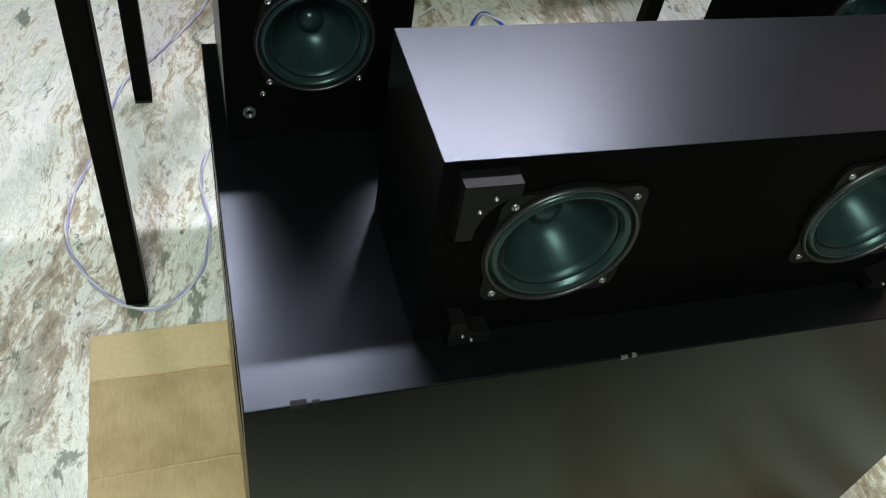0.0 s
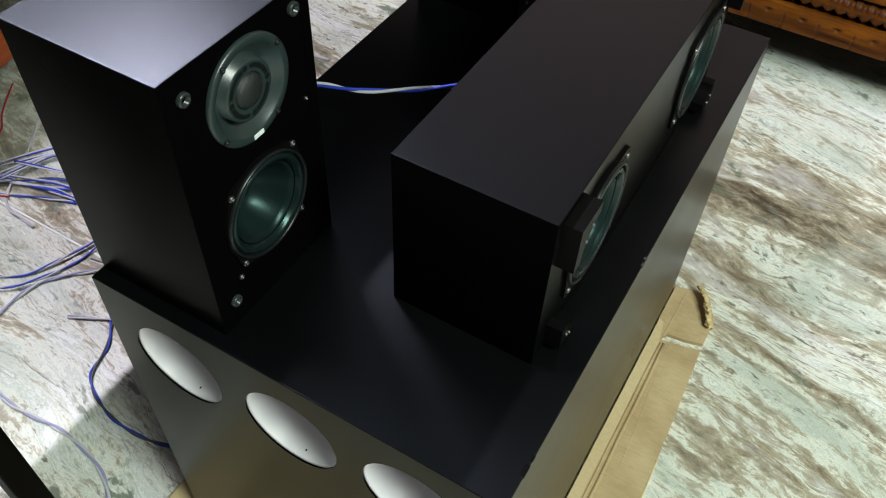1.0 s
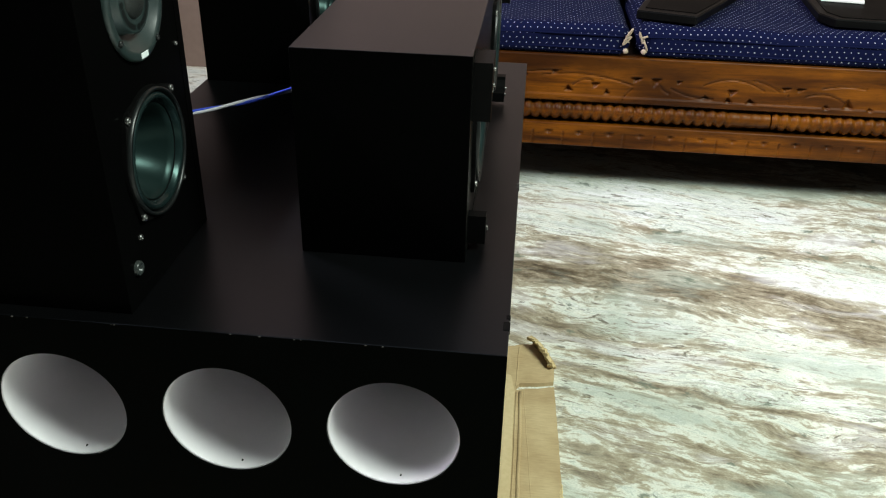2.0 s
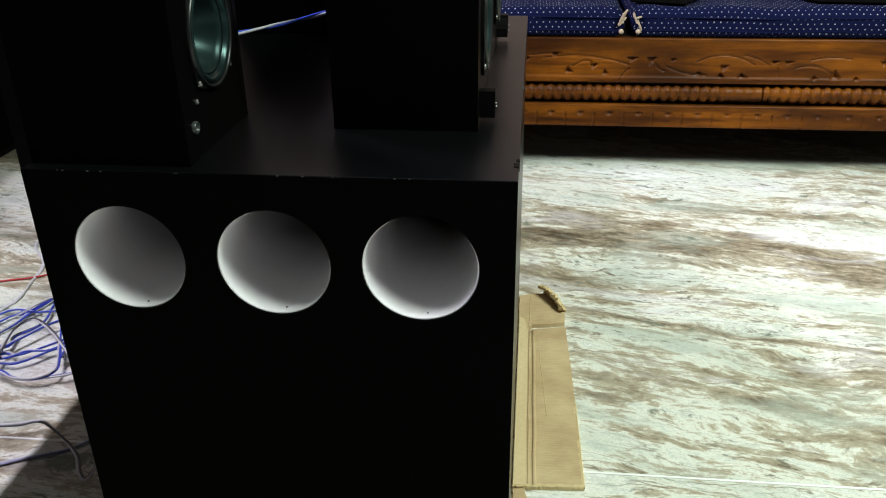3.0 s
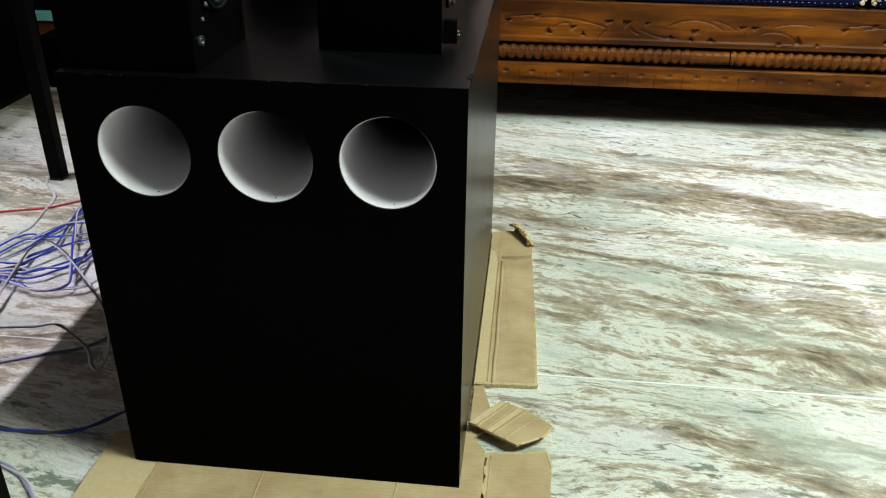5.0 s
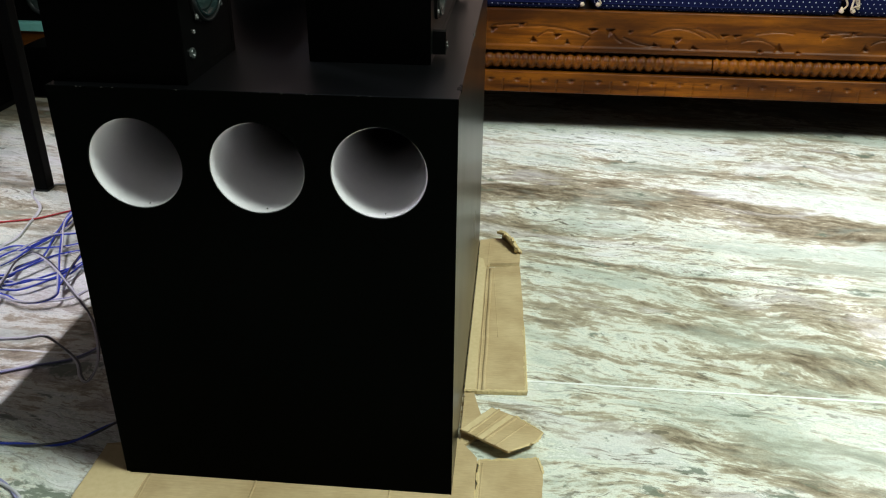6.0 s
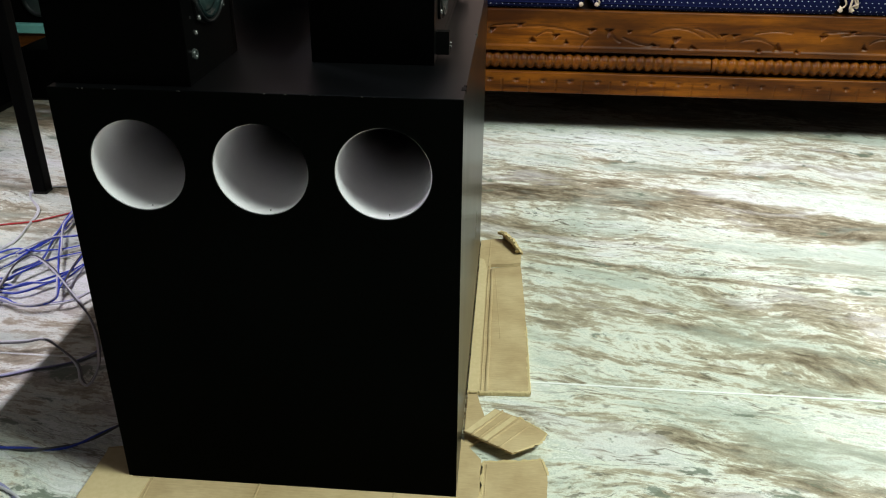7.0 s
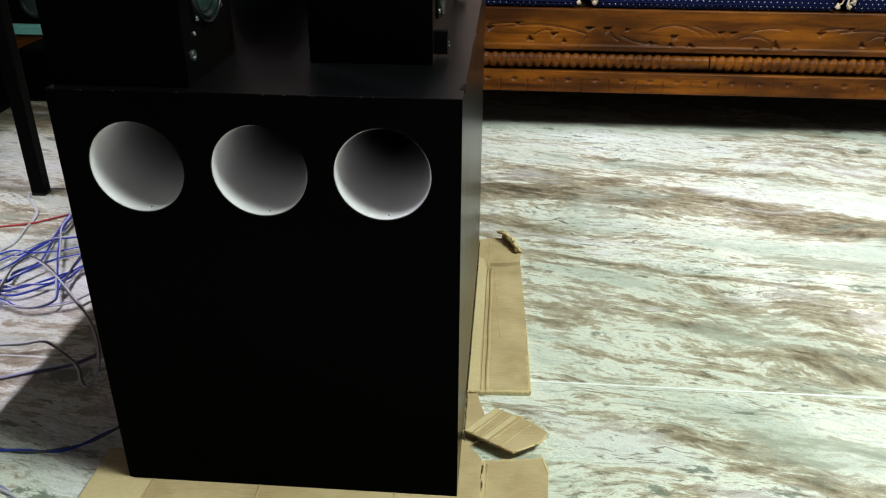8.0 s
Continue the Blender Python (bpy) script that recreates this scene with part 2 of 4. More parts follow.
def varnished_wood(name, dark, mid, light, along="x"):
    m, nt, b = material(name, mid, 0.42, 0, 0.14)
    s = (1.2, 14, 14) if along == "x" else (14, 1.2, 14)
    grain = noise_tex(nt, coords(nt, s), 2.4, 8, 0.62, 0.5)
    broad = noise_tex(nt, coords(nt, (1.5, 1.5, 5)), 2.5, 4)
    pores = noise_tex(nt, coords(nt, tuple(9 * k for k in s)), 3.0, 3)
    col = ramp(nt, grain, [(0.28, dark), (0.45, mid), (0.62, light), (0.75, mid)])
    col = mix(nt, ramp(nt, broad, [(0.35, (0.75, 0.75, 0.75)), (0.6, (0, 0, 0))]), col, dark)
    col = mix(nt, ramp(nt, pores, [(0.3, (0.5, 0.5, 0.5)), (0.4, (0, 0, 0))]), col, tuple(0.4 * k for k in dark))
    nt.links.new(col, b.inputs["Base Color"])
    bump(nt, b, grain, 0.12, 0.001)
    return m


WOOD = varnished_wood("varnished_wood", (0.018, 0.0045, 0.0006), (0.088, 0.024, 0.0014), (0.19, 0.057, 0.0026))
WOOD_RED = varnished_wood("red_varnished_wood", (0.16, 0.03, 0.008), (0.36, 0.075, 0.016), (0.48, 0.12, 0.03), "y")
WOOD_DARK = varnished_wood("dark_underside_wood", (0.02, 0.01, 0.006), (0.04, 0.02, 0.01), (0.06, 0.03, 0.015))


def dotted_cloth():
    """Navy weave with small white stitched dots, spaced by the sheet's own length and width."""
    m, nt, b = material("navy_dotted_cloth", (0.01, 0.015, 0.07), 0.9, 0, 0.06)
    uv = nt.nodes.new("ShaderNodeTexCoord").outputs["UV"]
    sep = nt.nodes.new("ShaderNodeSeparateXYZ")
    nt.links.new(uv, sep.inputs[0])

    def mth(op, a, bb=None):
        n = nt.nodes.new("ShaderNodeMath")
        n.operation = op
        for k, v in enumerate((a, bb)):
            if isinstance(v, bpy.types.NodeSocket):
                nt.links.new(v, n.inputs[k])
            elif v is not None:
                n.inputs[k].default_value = v
        return n.outputs[0]

    row = mth("FLOOR", mth("DIVIDE", sep.outputs[1], 0.0125))
    u = mth("ADD", mth("DIVIDE", sep.outputs[0], 0.0165), mth("MULTIPLY", row, 0.5))
    du = mth("MULTIPLY", mth("SUBTRACT", mth("FRACT", u), 0.5), 0.0165)
    dv = mth("MULTIPLY", mth("SUBTRACT", mth("FRACT", mth("DIVIDE", sep.outputs[1], 0.0125)), 0.5), 0.0125)
    d = mth("SQRT", mth("ADD", mth("MULTIPLY", du, du), mth("MULTIPLY", dv, dv)))
    dot = mth("LESS_THAN", d, 0.0015)
    weave = noise_tex(nt, coords(nt, (700, 700, 700)), 1.0, 2)
    base = mix(nt, weave, (0.0014, 0.0022, 0.013), (0.0045, 0.0068, 0.036))
    nt.links.new(mix(nt, dot, base, (0.36, 0.36, 0.42)), b.inputs["Base Color"])
    bump(nt, b, weave, 0.4, 0.0008)
    return m


CLOTH = dotted_cloth()


# ---- mesh helpers ----
def thing(name, place, label, category, group="", kind=""):
    ob = new(name)
    ob.location = place
    return tagged(ob, label, category, group, kind)


def root_place(ob):
    while ob.parent:
        ob = ob.parent
    return ob.location.copy()


def part(name, bm, mat, parent, label="", smooth=False):
    """One mesh under a thing or a part; the bmesh stands in world metres."""
    bmesh.ops.translate(bm, verts=bm.verts, vec=-root_place(parent))
    me = bpy.data.meshes.new(name)
    bmesh.ops.recalc_face_normals(bm, faces=bm.faces)
    bm.to_mesh(me)
    bm.free()
    me.materials.append(mat)
    if smooth:
        me.shade_smooth()
    ob = new(name, me)
    ob.parent = parent
    return tagged(ob, label) if label else ob


def glare_top(ob):
    """Gives the upper faces of a box the glossier black that boosts lamp glare."""
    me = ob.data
    me.materials.append(GLARE_BLACK)
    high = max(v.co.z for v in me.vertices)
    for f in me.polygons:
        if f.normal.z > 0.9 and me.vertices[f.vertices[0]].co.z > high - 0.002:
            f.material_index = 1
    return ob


def alone(name, bm, mat, label, category="", group="", kind="", smooth=False):
    me = bpy.data.meshes.new(name)
    bmesh.ops.recalc_face_normals(bm, faces=bm.faces)
    bm.to_mesh(me)
    bm.free()
    me.materials.append(mat)
    if smooth:
        me.shade_smooth()
    return tagged(new(name, me), label, category, group, kind)


def box(x0, x1, y0, y1, z0, z1, bevel=0.0015, seg=2):
    bm = bmesh.new()
    bmesh.ops.create_cube(bm, size=1, matrix=Matrix.LocRotScale(((x0 + x1) / 2, (y0 + y1) / 2, (z0 + z1) / 2), None, (x1 - x0, y1 - y0, z1 - z0)))
    if bevel:
        bmesh.ops.bevel(bm, geom=bm.edges[:], offset=bevel, segments=seg, affect="EDGES", profile=0.5)
    return bm


def lid(x0, x1, y0, y1, z0, z1, bevel):
    """A board rounded along its upper edges only."""
    bm = box(x0, x1, y0, y1, z0, z1, 0)
    bmesh.ops.bevel(bm, geom=[e for e in bm.edges if all(v.co.z > z1 - 1e-5 for v in e.verts)], offset=bevel, segments=2, affect="EDGES", profile=0.5)
    return bm


def join(*bms):
    out = bmesh.new()
    for b in bms:
        me = bpy.data.meshes.new("tmp")
        b.to_mesh(me)
        out.from_mesh(me)
        b.free()
        bpy.data.meshes.remove(me)
    return out


def lathe_x(profile, cx, cy, cz, n=48, start=0.0, sweep=2 * math.pi):
    """Turns a profile of (radius, forward) about an axis that points along +x."""
    bm = bmesh.new()
    full = abs(sweep - 2 * math.pi) < 1e-6
    count = n if full else n + 1
    rings = []
    for r, f in profile:
        if r < 1e-6:
            rings.append([bm.verts.new((cx + f, cy, cz))])
        else:
            rings.append([bm.verts.new((cx + f, cy + r * math.cos(start + sweep * k / n), cz + r * math.sin(start + sweep * k / n))) for k in range(count)])
    for a, b in zip(rings, rings[1:]):
        for k in range(n):
            j = (k + 1) % count
            if len(a) == 1:
                bm.faces.new((a[0], b[k], b[j]))
            elif len(b) == 1:
                bm.faces.new((a[k], b[0], a[j]))
            else:
                bm.faces.new((a[k], b[k], b[j], a[j]))
    return bm


def prism(points, z0, z1, bevel=0.0):
    """A flat plate from an outline in x, y."""
    bm = bmesh.new()
    top = [bm.verts.new((x, y, z1)) for x, y in points]
    low = [bm.verts.new((x, y, z0)) for x, y in points]
    bm.faces.new(top)
    bm.faces.new(low[::-1])
    n = len(points)
    for k in range(n):
        bm.faces.new((top[k], low[k], low[(k + 1) % n], top[(k + 1) % n]))
    if bevel:
        bmesh.ops.bevel(bm, geom=bm.edges[:], offset=bevel, segments=1, affect="EDGES")
    return bm


def plate_x(points, x0, x1):
    """A plate from an outline in y, z, thick along x."""
    bm = bmesh.new()
    a = [bm.verts.new((x1, y, z)) for y, z in points]
    b = [bm.verts.new((x0, y, z)) for y, z in points]
    bm.faces.new(a)
    bm.faces.new(b[::-1])
    n = len(points)
    for k in range(n):
        bm.faces.new((a[k], b[k], b[(k + 1) % n], a[(k + 1) % n]))
    return bm


def spline(points, step=0.008):
    """A smooth line through the points (Catmull-Rom)."""
    p = [Vector(q) for q in points]
    p = [2 * p[0] - p[1], *p, 2 * p[-1] - p[-2]]
    out = []
    for a, b, c, d in zip(p, p[1:], p[2:], p[3:]):
        n = max(2, int((c - b).length / step))
        for k in range(n):
            t = k / n
            out.append(0.5 * (2 * b + (c - a) * t + (2 * a - 5 * b + 4 * c - d) * t * t + (3 * b - a - 3 * c + d) * t ** 3))
    out.append(p[-2])
    return out


def tube(line, radius, n=6, offset=0.0, pitch=0.05, phase=0.0):
    """A round strand along a line; with an offset it twists round the line."""
    bm = bmesh.new()
    rings, run = [], 0.0
    for k, p in enumerate(line):
        d = (line[min(k + 1, len(line) - 1)] - line[max(k - 1, 0)]).normalized()
        side = d.cross(Vector((0, 0, 1)))
        side = side.normalized() if side.length > 0.05 else Vector((1, 0, 0))
        up = side.cross(d)
        if k:
            run += (p - line[k - 1]).length
        a = phase + 2 * math.pi * run / pitch
        c = p + offset * (side * math.cos(a) + up * (math.sin(a) * 0.6))
        rings.append([bm.verts.new(c + radius * (side * math.cos(2 * math.pi * j / n) + up * math.sin(2 * math.pi * j / n))) for j in range(n)])
    for a, b in zip(rings, rings[1:]):
        for j in range(n):
            bm.faces.new((a[j], b[j], b[(j + 1) % n], a[(j + 1) % n]))
    bm.faces.new(rings[0][::-1])
    bm.faces.new(rings[-1])
    return bm


# ---- setting ----
X0, X1, Y0, Y1, ZC = -2.3, 3.2, -5.2, 2.45, 2.95
floor = thing("floor", (0, 0, 0), "polished marble floor with white, brown and green veins", "floor", kind="structure")
part("floor_bed", box(X0 - 0.15, X1 + 0.15, Y0 - 0.15, Y1 + 0.15, -0.12, -0.022, 0), GROUT, floor)
JOINT = 0.285
for a, b in ((Y0, JOINT - 0.0028), (JOINT + 0.0028, Y1)):
    part("marble_slab", box(X0, X1, a, b, -0.02, 0.0, 0.0006, 1), MARBLE, floor)
part("joint_filler", box(X0, X1, JOINT - 0.0021, JOINT + 0.0021, -0.02, -0.0001, 0), GROUT, floor, "thin white grout line")
for name, dims in (("wall_west", (X0 - 0.15, X0, Y0, Y1, 0, ZC)), ("wall_east", (X1, X1 + 0.15, Y0, Y1, 0, ZC)),
                   ("wall_north", (X0 - 0.15, X1 + 0.15, Y1, Y1 + 0.15, 0, ZC)), ("wall_south", (X0 - 0.15, X1 + 0.15, Y0 - 0.15, Y0, 0, ZC))):
    alone(name, box(*dims, 0), PEACH if name == "wall_north" else WALL, "plain painted room wall", "wall", kind="structure")
alone("ceiling", box(X0 - 0.15, X1 + 0.15, Y0 - 0.15, Y1 + 0.15, ZC, ZC + 0.1, 0), CEIL, "plain painted room ceiling", "ceiling", kind="structure")

# ---- subwoofer cabinet with three ports ----
W, D, H, Z0, T = 0.46, 0.775, 0.566, 0.008, 0.018
PORTS, PORT_Z, PORT_R = (-0.371, -0.2287, -0.0885), 0.4757, 0.0553


def holed_panel(x0, x1, y0, y1, z0, z1, holes, r, n=48):
    """A panel thick along y with round holes that go through it."""
    bm = bmesh.new()
    cuts = [x0] + [(a + b) / 2 for a, b in zip(holes, holes[1:])] + [x1]
    zl, zh = PORT_Z - 0.068, PORT_Z + 0.068
    front = {}

    def v(x, y, z):
        key = (round(x, 6), round(y, 6), round(z, 6))
        if key not in front:
            front[key] = bm.verts.new((x, y, z))
        return front[key]

    for y, flip in ((y0, 1), (y1, -1)):
        for k, cx in enumerate(holes):
            a, b = cuts[k], cuts[k + 1]
            ring, rim = [], []
            for j in range(n):
                t = 2 * math.pi * j / n
                c, s = math.cos(t), math.sin(t)
                ring.append(v(cx + r * c, y, PORT_Z + r * s))
                fx = ((b - cx) if c > 0 else (cx - a)) / max(abs(c), 1e-6)
                fz = (zh - PORT_Z) / max(abs(s), 1e-6)
                f = min(fx, fz)
                rim.append(v(cx + f * c, y, PORT_Z + f * s))
            for j in range(n):
                q = (ring[j], rim[j], rim[(j + 1) % n], ring[(j + 1) % n])
                bm.faces.new(q[::flip])
            for px, pz in ((a, zl), (b, zl), (a, zh), (b, zh)):
                near = sorted(rim, key=lambda w: (w.co.x - px) ** 2 + (w.co.z - pz) ** 2)[:2]
                if (near[0].co - Vector((px, y, pz))).length > 1e-5:
                    bm.faces.new((v(px, y, pz), *near))
    for k, cx in enumerate(holes):
        for j in range(n):
            t, u = 2 * math.pi * j / n, 2 * math.pi * (j + 1) / n
            bm.faces.new([v(cx + r * math.cos(q), y, PORT_Z + r * math.sin(q)) for q, y in ((t, y0), (u, y0), (u, y1), (t, y1))])
    low, high = box(x0, x1, y0, y1, z0, zl, 0), box(x0, x1, y0, y1, zh, z1, 0)
    return join(bm, low, high)


sub = thing("subwoofer_cabinet", (-W / 2, D / 2, Z0), "large black laminated speaker cabinet with three white ports, on cardboard", "speaker")
part("front_panel", holed_panel(-W + T, -T, 0.0, T, Z0, H - T, PORTS, PORT_R), LAMINATE, sub)
glare_top(part("top_panel", lid(-W, 0, 0, D, H - T, H, 0.0011), LAMINATE, sub))
part("side_panel", box(-T, 0, 0, D, Z0, H - T, 0), LAMINATE, sub)
part("side_panel", box(-W, -W + T, 0, D, Z0, H - T, 0), LAMINATE, sub)
part("back_panel", box(-W + T, -T, D - T, D, Z0, H - T, 0.0006), LAMINATE, sub)
part("bottom_panel", box(-W + T, -T, T, D - T, Z0, Z0 + T, 0.0006), LAMINATE, sub)
for px in PORTS:
    bm = bmesh.new()
    prof = [(PORT_R + 0.0025, T + 0.001), (PORT_R + 0.0025, 0.30), (PORT_R - 0.0015, 0.30), (PORT_R - 0.0015, 0.004), (PORT_R - 0.0002, 0.0018), (PORT_R - 0.0001, T + 0.0009)]
    n, rings = 56, []
    for r, f in prof:
        rings.append([bm.verts.new((px + r * math.cos(2 * math.pi * k / n), f, PORT_Z + r * math.sin(2 * math.pi * k / n))) for k in range(n)])
    for a, b in zip(rings, rings[1:] + rings[:1]):
        for k in range(n):
            bm.faces.new((a[k], b[k], b[(k + 1) % n], a[(k + 1) % n]))
    port = part("port_tube", bm, WHITE_TUBE, sub, "white plastic port tube", True)
    part("screw", lathe_x([(0.0, 0.0016), (0.0012, 0.0012), (0.0016, 0)], px + 0.004, 0.012, PORT_Z - PORT_R + 0.0012, 10), RUBBER, port)
# worn edges: bare chips along the front and side edge
chips = bmesh.new()
rng = random.Random(7)
for k in range(16):
    along = rng.random() < 0.72
    s = rng.uniform(0.0004, 0.0012)
    c = (rng.uniform(-W + 0.01, -0.004), -0.0002, H - 0.0006) if along else (-0.0002, rng.uniform(0.0, D), H - 0.0006)
    m = Matrix.LocRotScale(c, Euler((0, 0, rng.uniform(-0.1, 0.1))), (s * (2.5 if along else 0.7), s * (0.7 if along else 2.5), 0.0016))
    bmesh.ops.create_icosphere(chips, subdivisions=1, radius=0.5, matrix=m)
tagged(part("edge_chips", chips, CHIP, sub, "small bare chips in the worn edges"), kind="stuff")
part("peeled_edge", join(box(-0.005, 0.0006, 0.034, 0.046, H - 0.004, H + 0.0005, 0.0004), box(-0.003, 0.0005, 0.050, 0.056, H - 0.002, H + 0.0004, 0.0003)), PLASTIC, sub, "dark peeled nick in the laminate")
part("edge_nick", join(box(-0.002, 0.0006, 0.302, 0.308, H - 0.003, H + 0.0006, 0.0005), box(-0.003, 0.0005, 0.312, 0.316, H - 0.002, H + 0.0005, 0.0004)), CHIP, sub)


# ---- drivers ----
def screw(parent, x, y, z, r=0.0032, mat=None):
    s = part("screw", lathe_x([(0.0, 0.0004), (r * 0.35, 0.0004), (r * 0.45, 0.0016), (r * 0.8, 0.0018), (r, 0.001), (r, -0.001)], x, y, z, 14), mat or STEEL, parent, "small steel screw", True)
    return s


def woofer(parent, x, cy, cz, r, ear=0.13):
    """Square-eared frame, rubber surround, dished cone and dust cap, facing +x."""
    n = 72
    outline = [(cy + r * (1.0 + ear * max(0.0, -math.cos(4 * t)) ** 2.2) * math.cos(t), cz + r * (1.0 + ear * max(0.0, -math.cos(4 * t)) ** 2.2) * math.sin(t)) for t in (2 * math.pi * k / n for k in range(n))]
    hole = [(cy + 0.93 * r * math.cos(2 * math.pi * k / n), cz + 0.93 * r * math.sin(2 * math.pi * k / n)) for k in range(n)]
    bm = bmesh.new()
    loops = [[bm.verts.new((xx, y, z)) for y, z in pts] for xx, pts in ((x, outline), (x + 0.0035, outline), (x + 0.0035, hole), (x - 0.001, hole))]
    for a, b in zip(loops, loops[1:]):
        for k in range(n):
            bm.faces.new((a[k], b[k], b[(k + 1) % n], a[(k + 1) % n]))
    w = part("woofer", bm, PLASTIC, parent, "woofer with a dark cone and rubber surround")
    part("rim", lathe_x([(0.97 * r, 0.0035), (0.965 * r, 0.0062), (0.93 * r, 0.0066), (0.915 * r, 0.0045), (0.91 * r, 0.001)], x, cy, cz, 64), RUBBER, w, "", True)
    prof = [(0.92 * r - 0.17 * r * k / 8, 0.001 + 0.0050 * math.sin(math.pi * k / 8)) for k in range(9)]
    part("surround", lathe_x(prof, x, cy, cz, 64), SURROUND, w, "glossy dark rubber surround", True)
    part("seam", lathe_x([(0.752 * r, 0.0012), (0.748 * r, -0.0022), (0.732 * r, -0.0022), (0.728 * r, 0.0004)], x, cy, cz, 64), RUBBER, w, "black glue seam")
    depth = 0.62 * r
    prof = [(0.728 * r, 0.0004)] + [(0.715 * r - 0.50 * r * k / 12, 0.0002 - depth * math.sin(0.5 * math.pi * k / 12) ** 0.9) for k in range(13)]
    part("cone", lathe_x(prof, x, cy, cz, 64), CONE, w, "deep dark grey-green cone", True)
    prof = [(0.235 * r * math.cos(0.5 * math.pi * k / 8), -depth + 0.20 * r * math.sin(0.5 * math.pi * k / 8)) for k in range(8)] + [(0.0, -depth + 0.20 * r)]
    part("dust_cap", lathe_x(prof, x, cy, cz, 40), SURROUND, w, "", True)
    for a in (45, 135, 225, 315):
        screw(w, x + 0.0035, cy + 1.06 * r * math.cos(radians(a)), cz + 1.06 * r * math.sin(radians(a)))
    return w


def tweeter(parent, x, cy, cz, r):
    t = part("tweeter", lathe_x([(r, 0), (r, 0.0026), (0.96 * r, 0.0036), (0.86 * r, 0.0036), (0.83 * r, 0.0026), (0.61 * r, -0.0095), (0.575 * r, -0.0095), (0.56 * r, 0.0012), (0.52 * r, 0.0016)], x, cy, cz, 72), PLATE, parent, "tweeter with a grey-green dished face plate", True)
    part("ring", lathe_x([(0.52 * r, 0.0016), (0.34 * r, 0.0016), (0.325 * r, 0.0004)], x, cy, cz, 64), PLATE, t)
    for k in range(4):
        a = radians(12 + 90 * k)
        part("slot", lathe_x([(0.49 * r, 0.0018), (0.41 * r, 0.0018)], x + 0.0002, cy, cz, 16, a, radians(66)), RUBBER, t, "black slot in the ring")
        part("slot_end", lathe_x([(0.0, 0.0019), (0.055 * r, 0.0019)], x + 0.0002, cy + 0.455 * r * math.cos(a - 0.16), cz + 0.455 * r * math.sin(a - 0.16), 12), RUBBER, t)
    prof = [(0.325 * r * math.cos(0.5 * math.pi * k / 7), 0.0004 + 0.0065 * math.sin(0.5 * math.pi * k / 7)) for k in range(7)] + [(0.0, 0.0069)]
    part("dome", lathe_x(prof, x, cy, cz, 40), MESH, t, "dome behind fine metal mesh", True)
    for a in (35, 125, 215, 305):
        screw(t, x + 0.0036, cy + 0.93 * r * math.cos(radians(a)), cz + 0.93 * r * math.sin(radians(a)), 0.0026, RUBBER)
    part("badge", box(x + 0.003, x + 0.0042, cy - 0.006, cy + 0.006, cz - 0.955 * r, cz - 0.86 * r, 0.0004), BADGE, t, "small pale badge")
    return t


def grille_socket(parent, x, cy, cz, r=0.0062):
    s = part("grille_socket", lathe_x([(r, -0.002), (r, 0.0022), (0.8 * r, 0.0034), (0.55 * r, 0.0030), (0.45 * r, -0.004), (0.0, -0.0045)], x, cy, cz, 24), SOCKET, parent, "round grey grille socket", True)
    return s


def open_box(x0, x1, y0, y1, z0, z1, t=0.011):
    """One shell of five walls, open towards +x."""
    bm = bmesh.new()

    def loop(x, d):
        return [bm.verts.new((x, y, z)) for y, z in ((y0 + d, z0 + d), (y1 - d, z0 + d), (y1 - d, z1 - d), (y0 + d, z1 - d))]

    outer_back, outer_front, inner_front, inner_back = loop(x0, 0), loop(x1, 0), loop(x1, t), loop(x0 + t, t)
    for p, q in ((outer_back, outer_front), (outer_front, inner_front), (inner_front, inner_back)):
        for k in range(4):
            bm.faces.new((p[k], p[(k + 1) % 4], q[(k + 1) % 4], q[k]))
    bm.faces.new(outer_back)
    bm.faces.new(inner_back)
    outer = set(outer_back + outer_front)
    bmesh.ops.bevel(bm, geom=[e for e in bm.edges if e.verts[0] in outer and e.verts[1] in outer], offset=0.0007, segments=2, affect="EDGES", profile=0.5)
    return bm


def holed_plate_x(x0, x1, y0, y1, z0, z1, holes, upright, n=48):
    """A baffle thick along x with round holes (y, z, radius) stacked in z, or side by side in y."""
    bm = bmesh.new()
    mid = [(a[1] + b[1]) / 2 if upright else (a[0] + b[0]) / 2 for a, b in zip(holes, holes[1:])]
    cuts = [z0 if upright else y0, *mid, z1 if upright else y1]
    for k, (cy, cz, r) in enumerate(holes):
        ya, yb, za, zb = (y0, y1, cuts[k], cuts[k + 1]) if upright else (cuts[k], cuts[k + 1], z0, z1)
        corners = [math.atan2(zz - cz, yy - cy) % (2 * math.pi) for yy in (ya, yb) for zz in (za, zb)]
        angles = sorted([2 * math.pi * j / n for j in range(n)] + corners)
        loops = []
        for xx in (x1, x0):
            ring, rim = [], []
            for t in angles:
                c, q = math.cos(t), math.sin(t)
                fy = ((yb - cy) if c > 0 else (cy - ya)) / max(abs(c), 1e-9)
                fz = ((zb - cz) if q > 0 else (cz - za)) / max(abs(q), 1e-9)
                f = min(fy, fz)
                ring.append(bm.verts.new((xx, cy + r * c, cz + r * q)))
                rim.append(bm.verts.new((xx, cy + f * c, cz + f * q)))
            loops.append((ring, rim))
        m = len(angles)
        (fr, fm), (br, bk) = loops
        for j in range(m):
            i = (j + 1) % m
            bm.faces.new((fr[j], fm[j], fm[i], fr[i]))
            bm.faces.new((br[j], br[i], bk[i], bk[j]))
            bm.faces.new((fr[j], fr[i], br[i], br[j]))
    bmesh.ops.remove_doubles(bm, verts=bm.verts, dist=1e-5)
    return bm


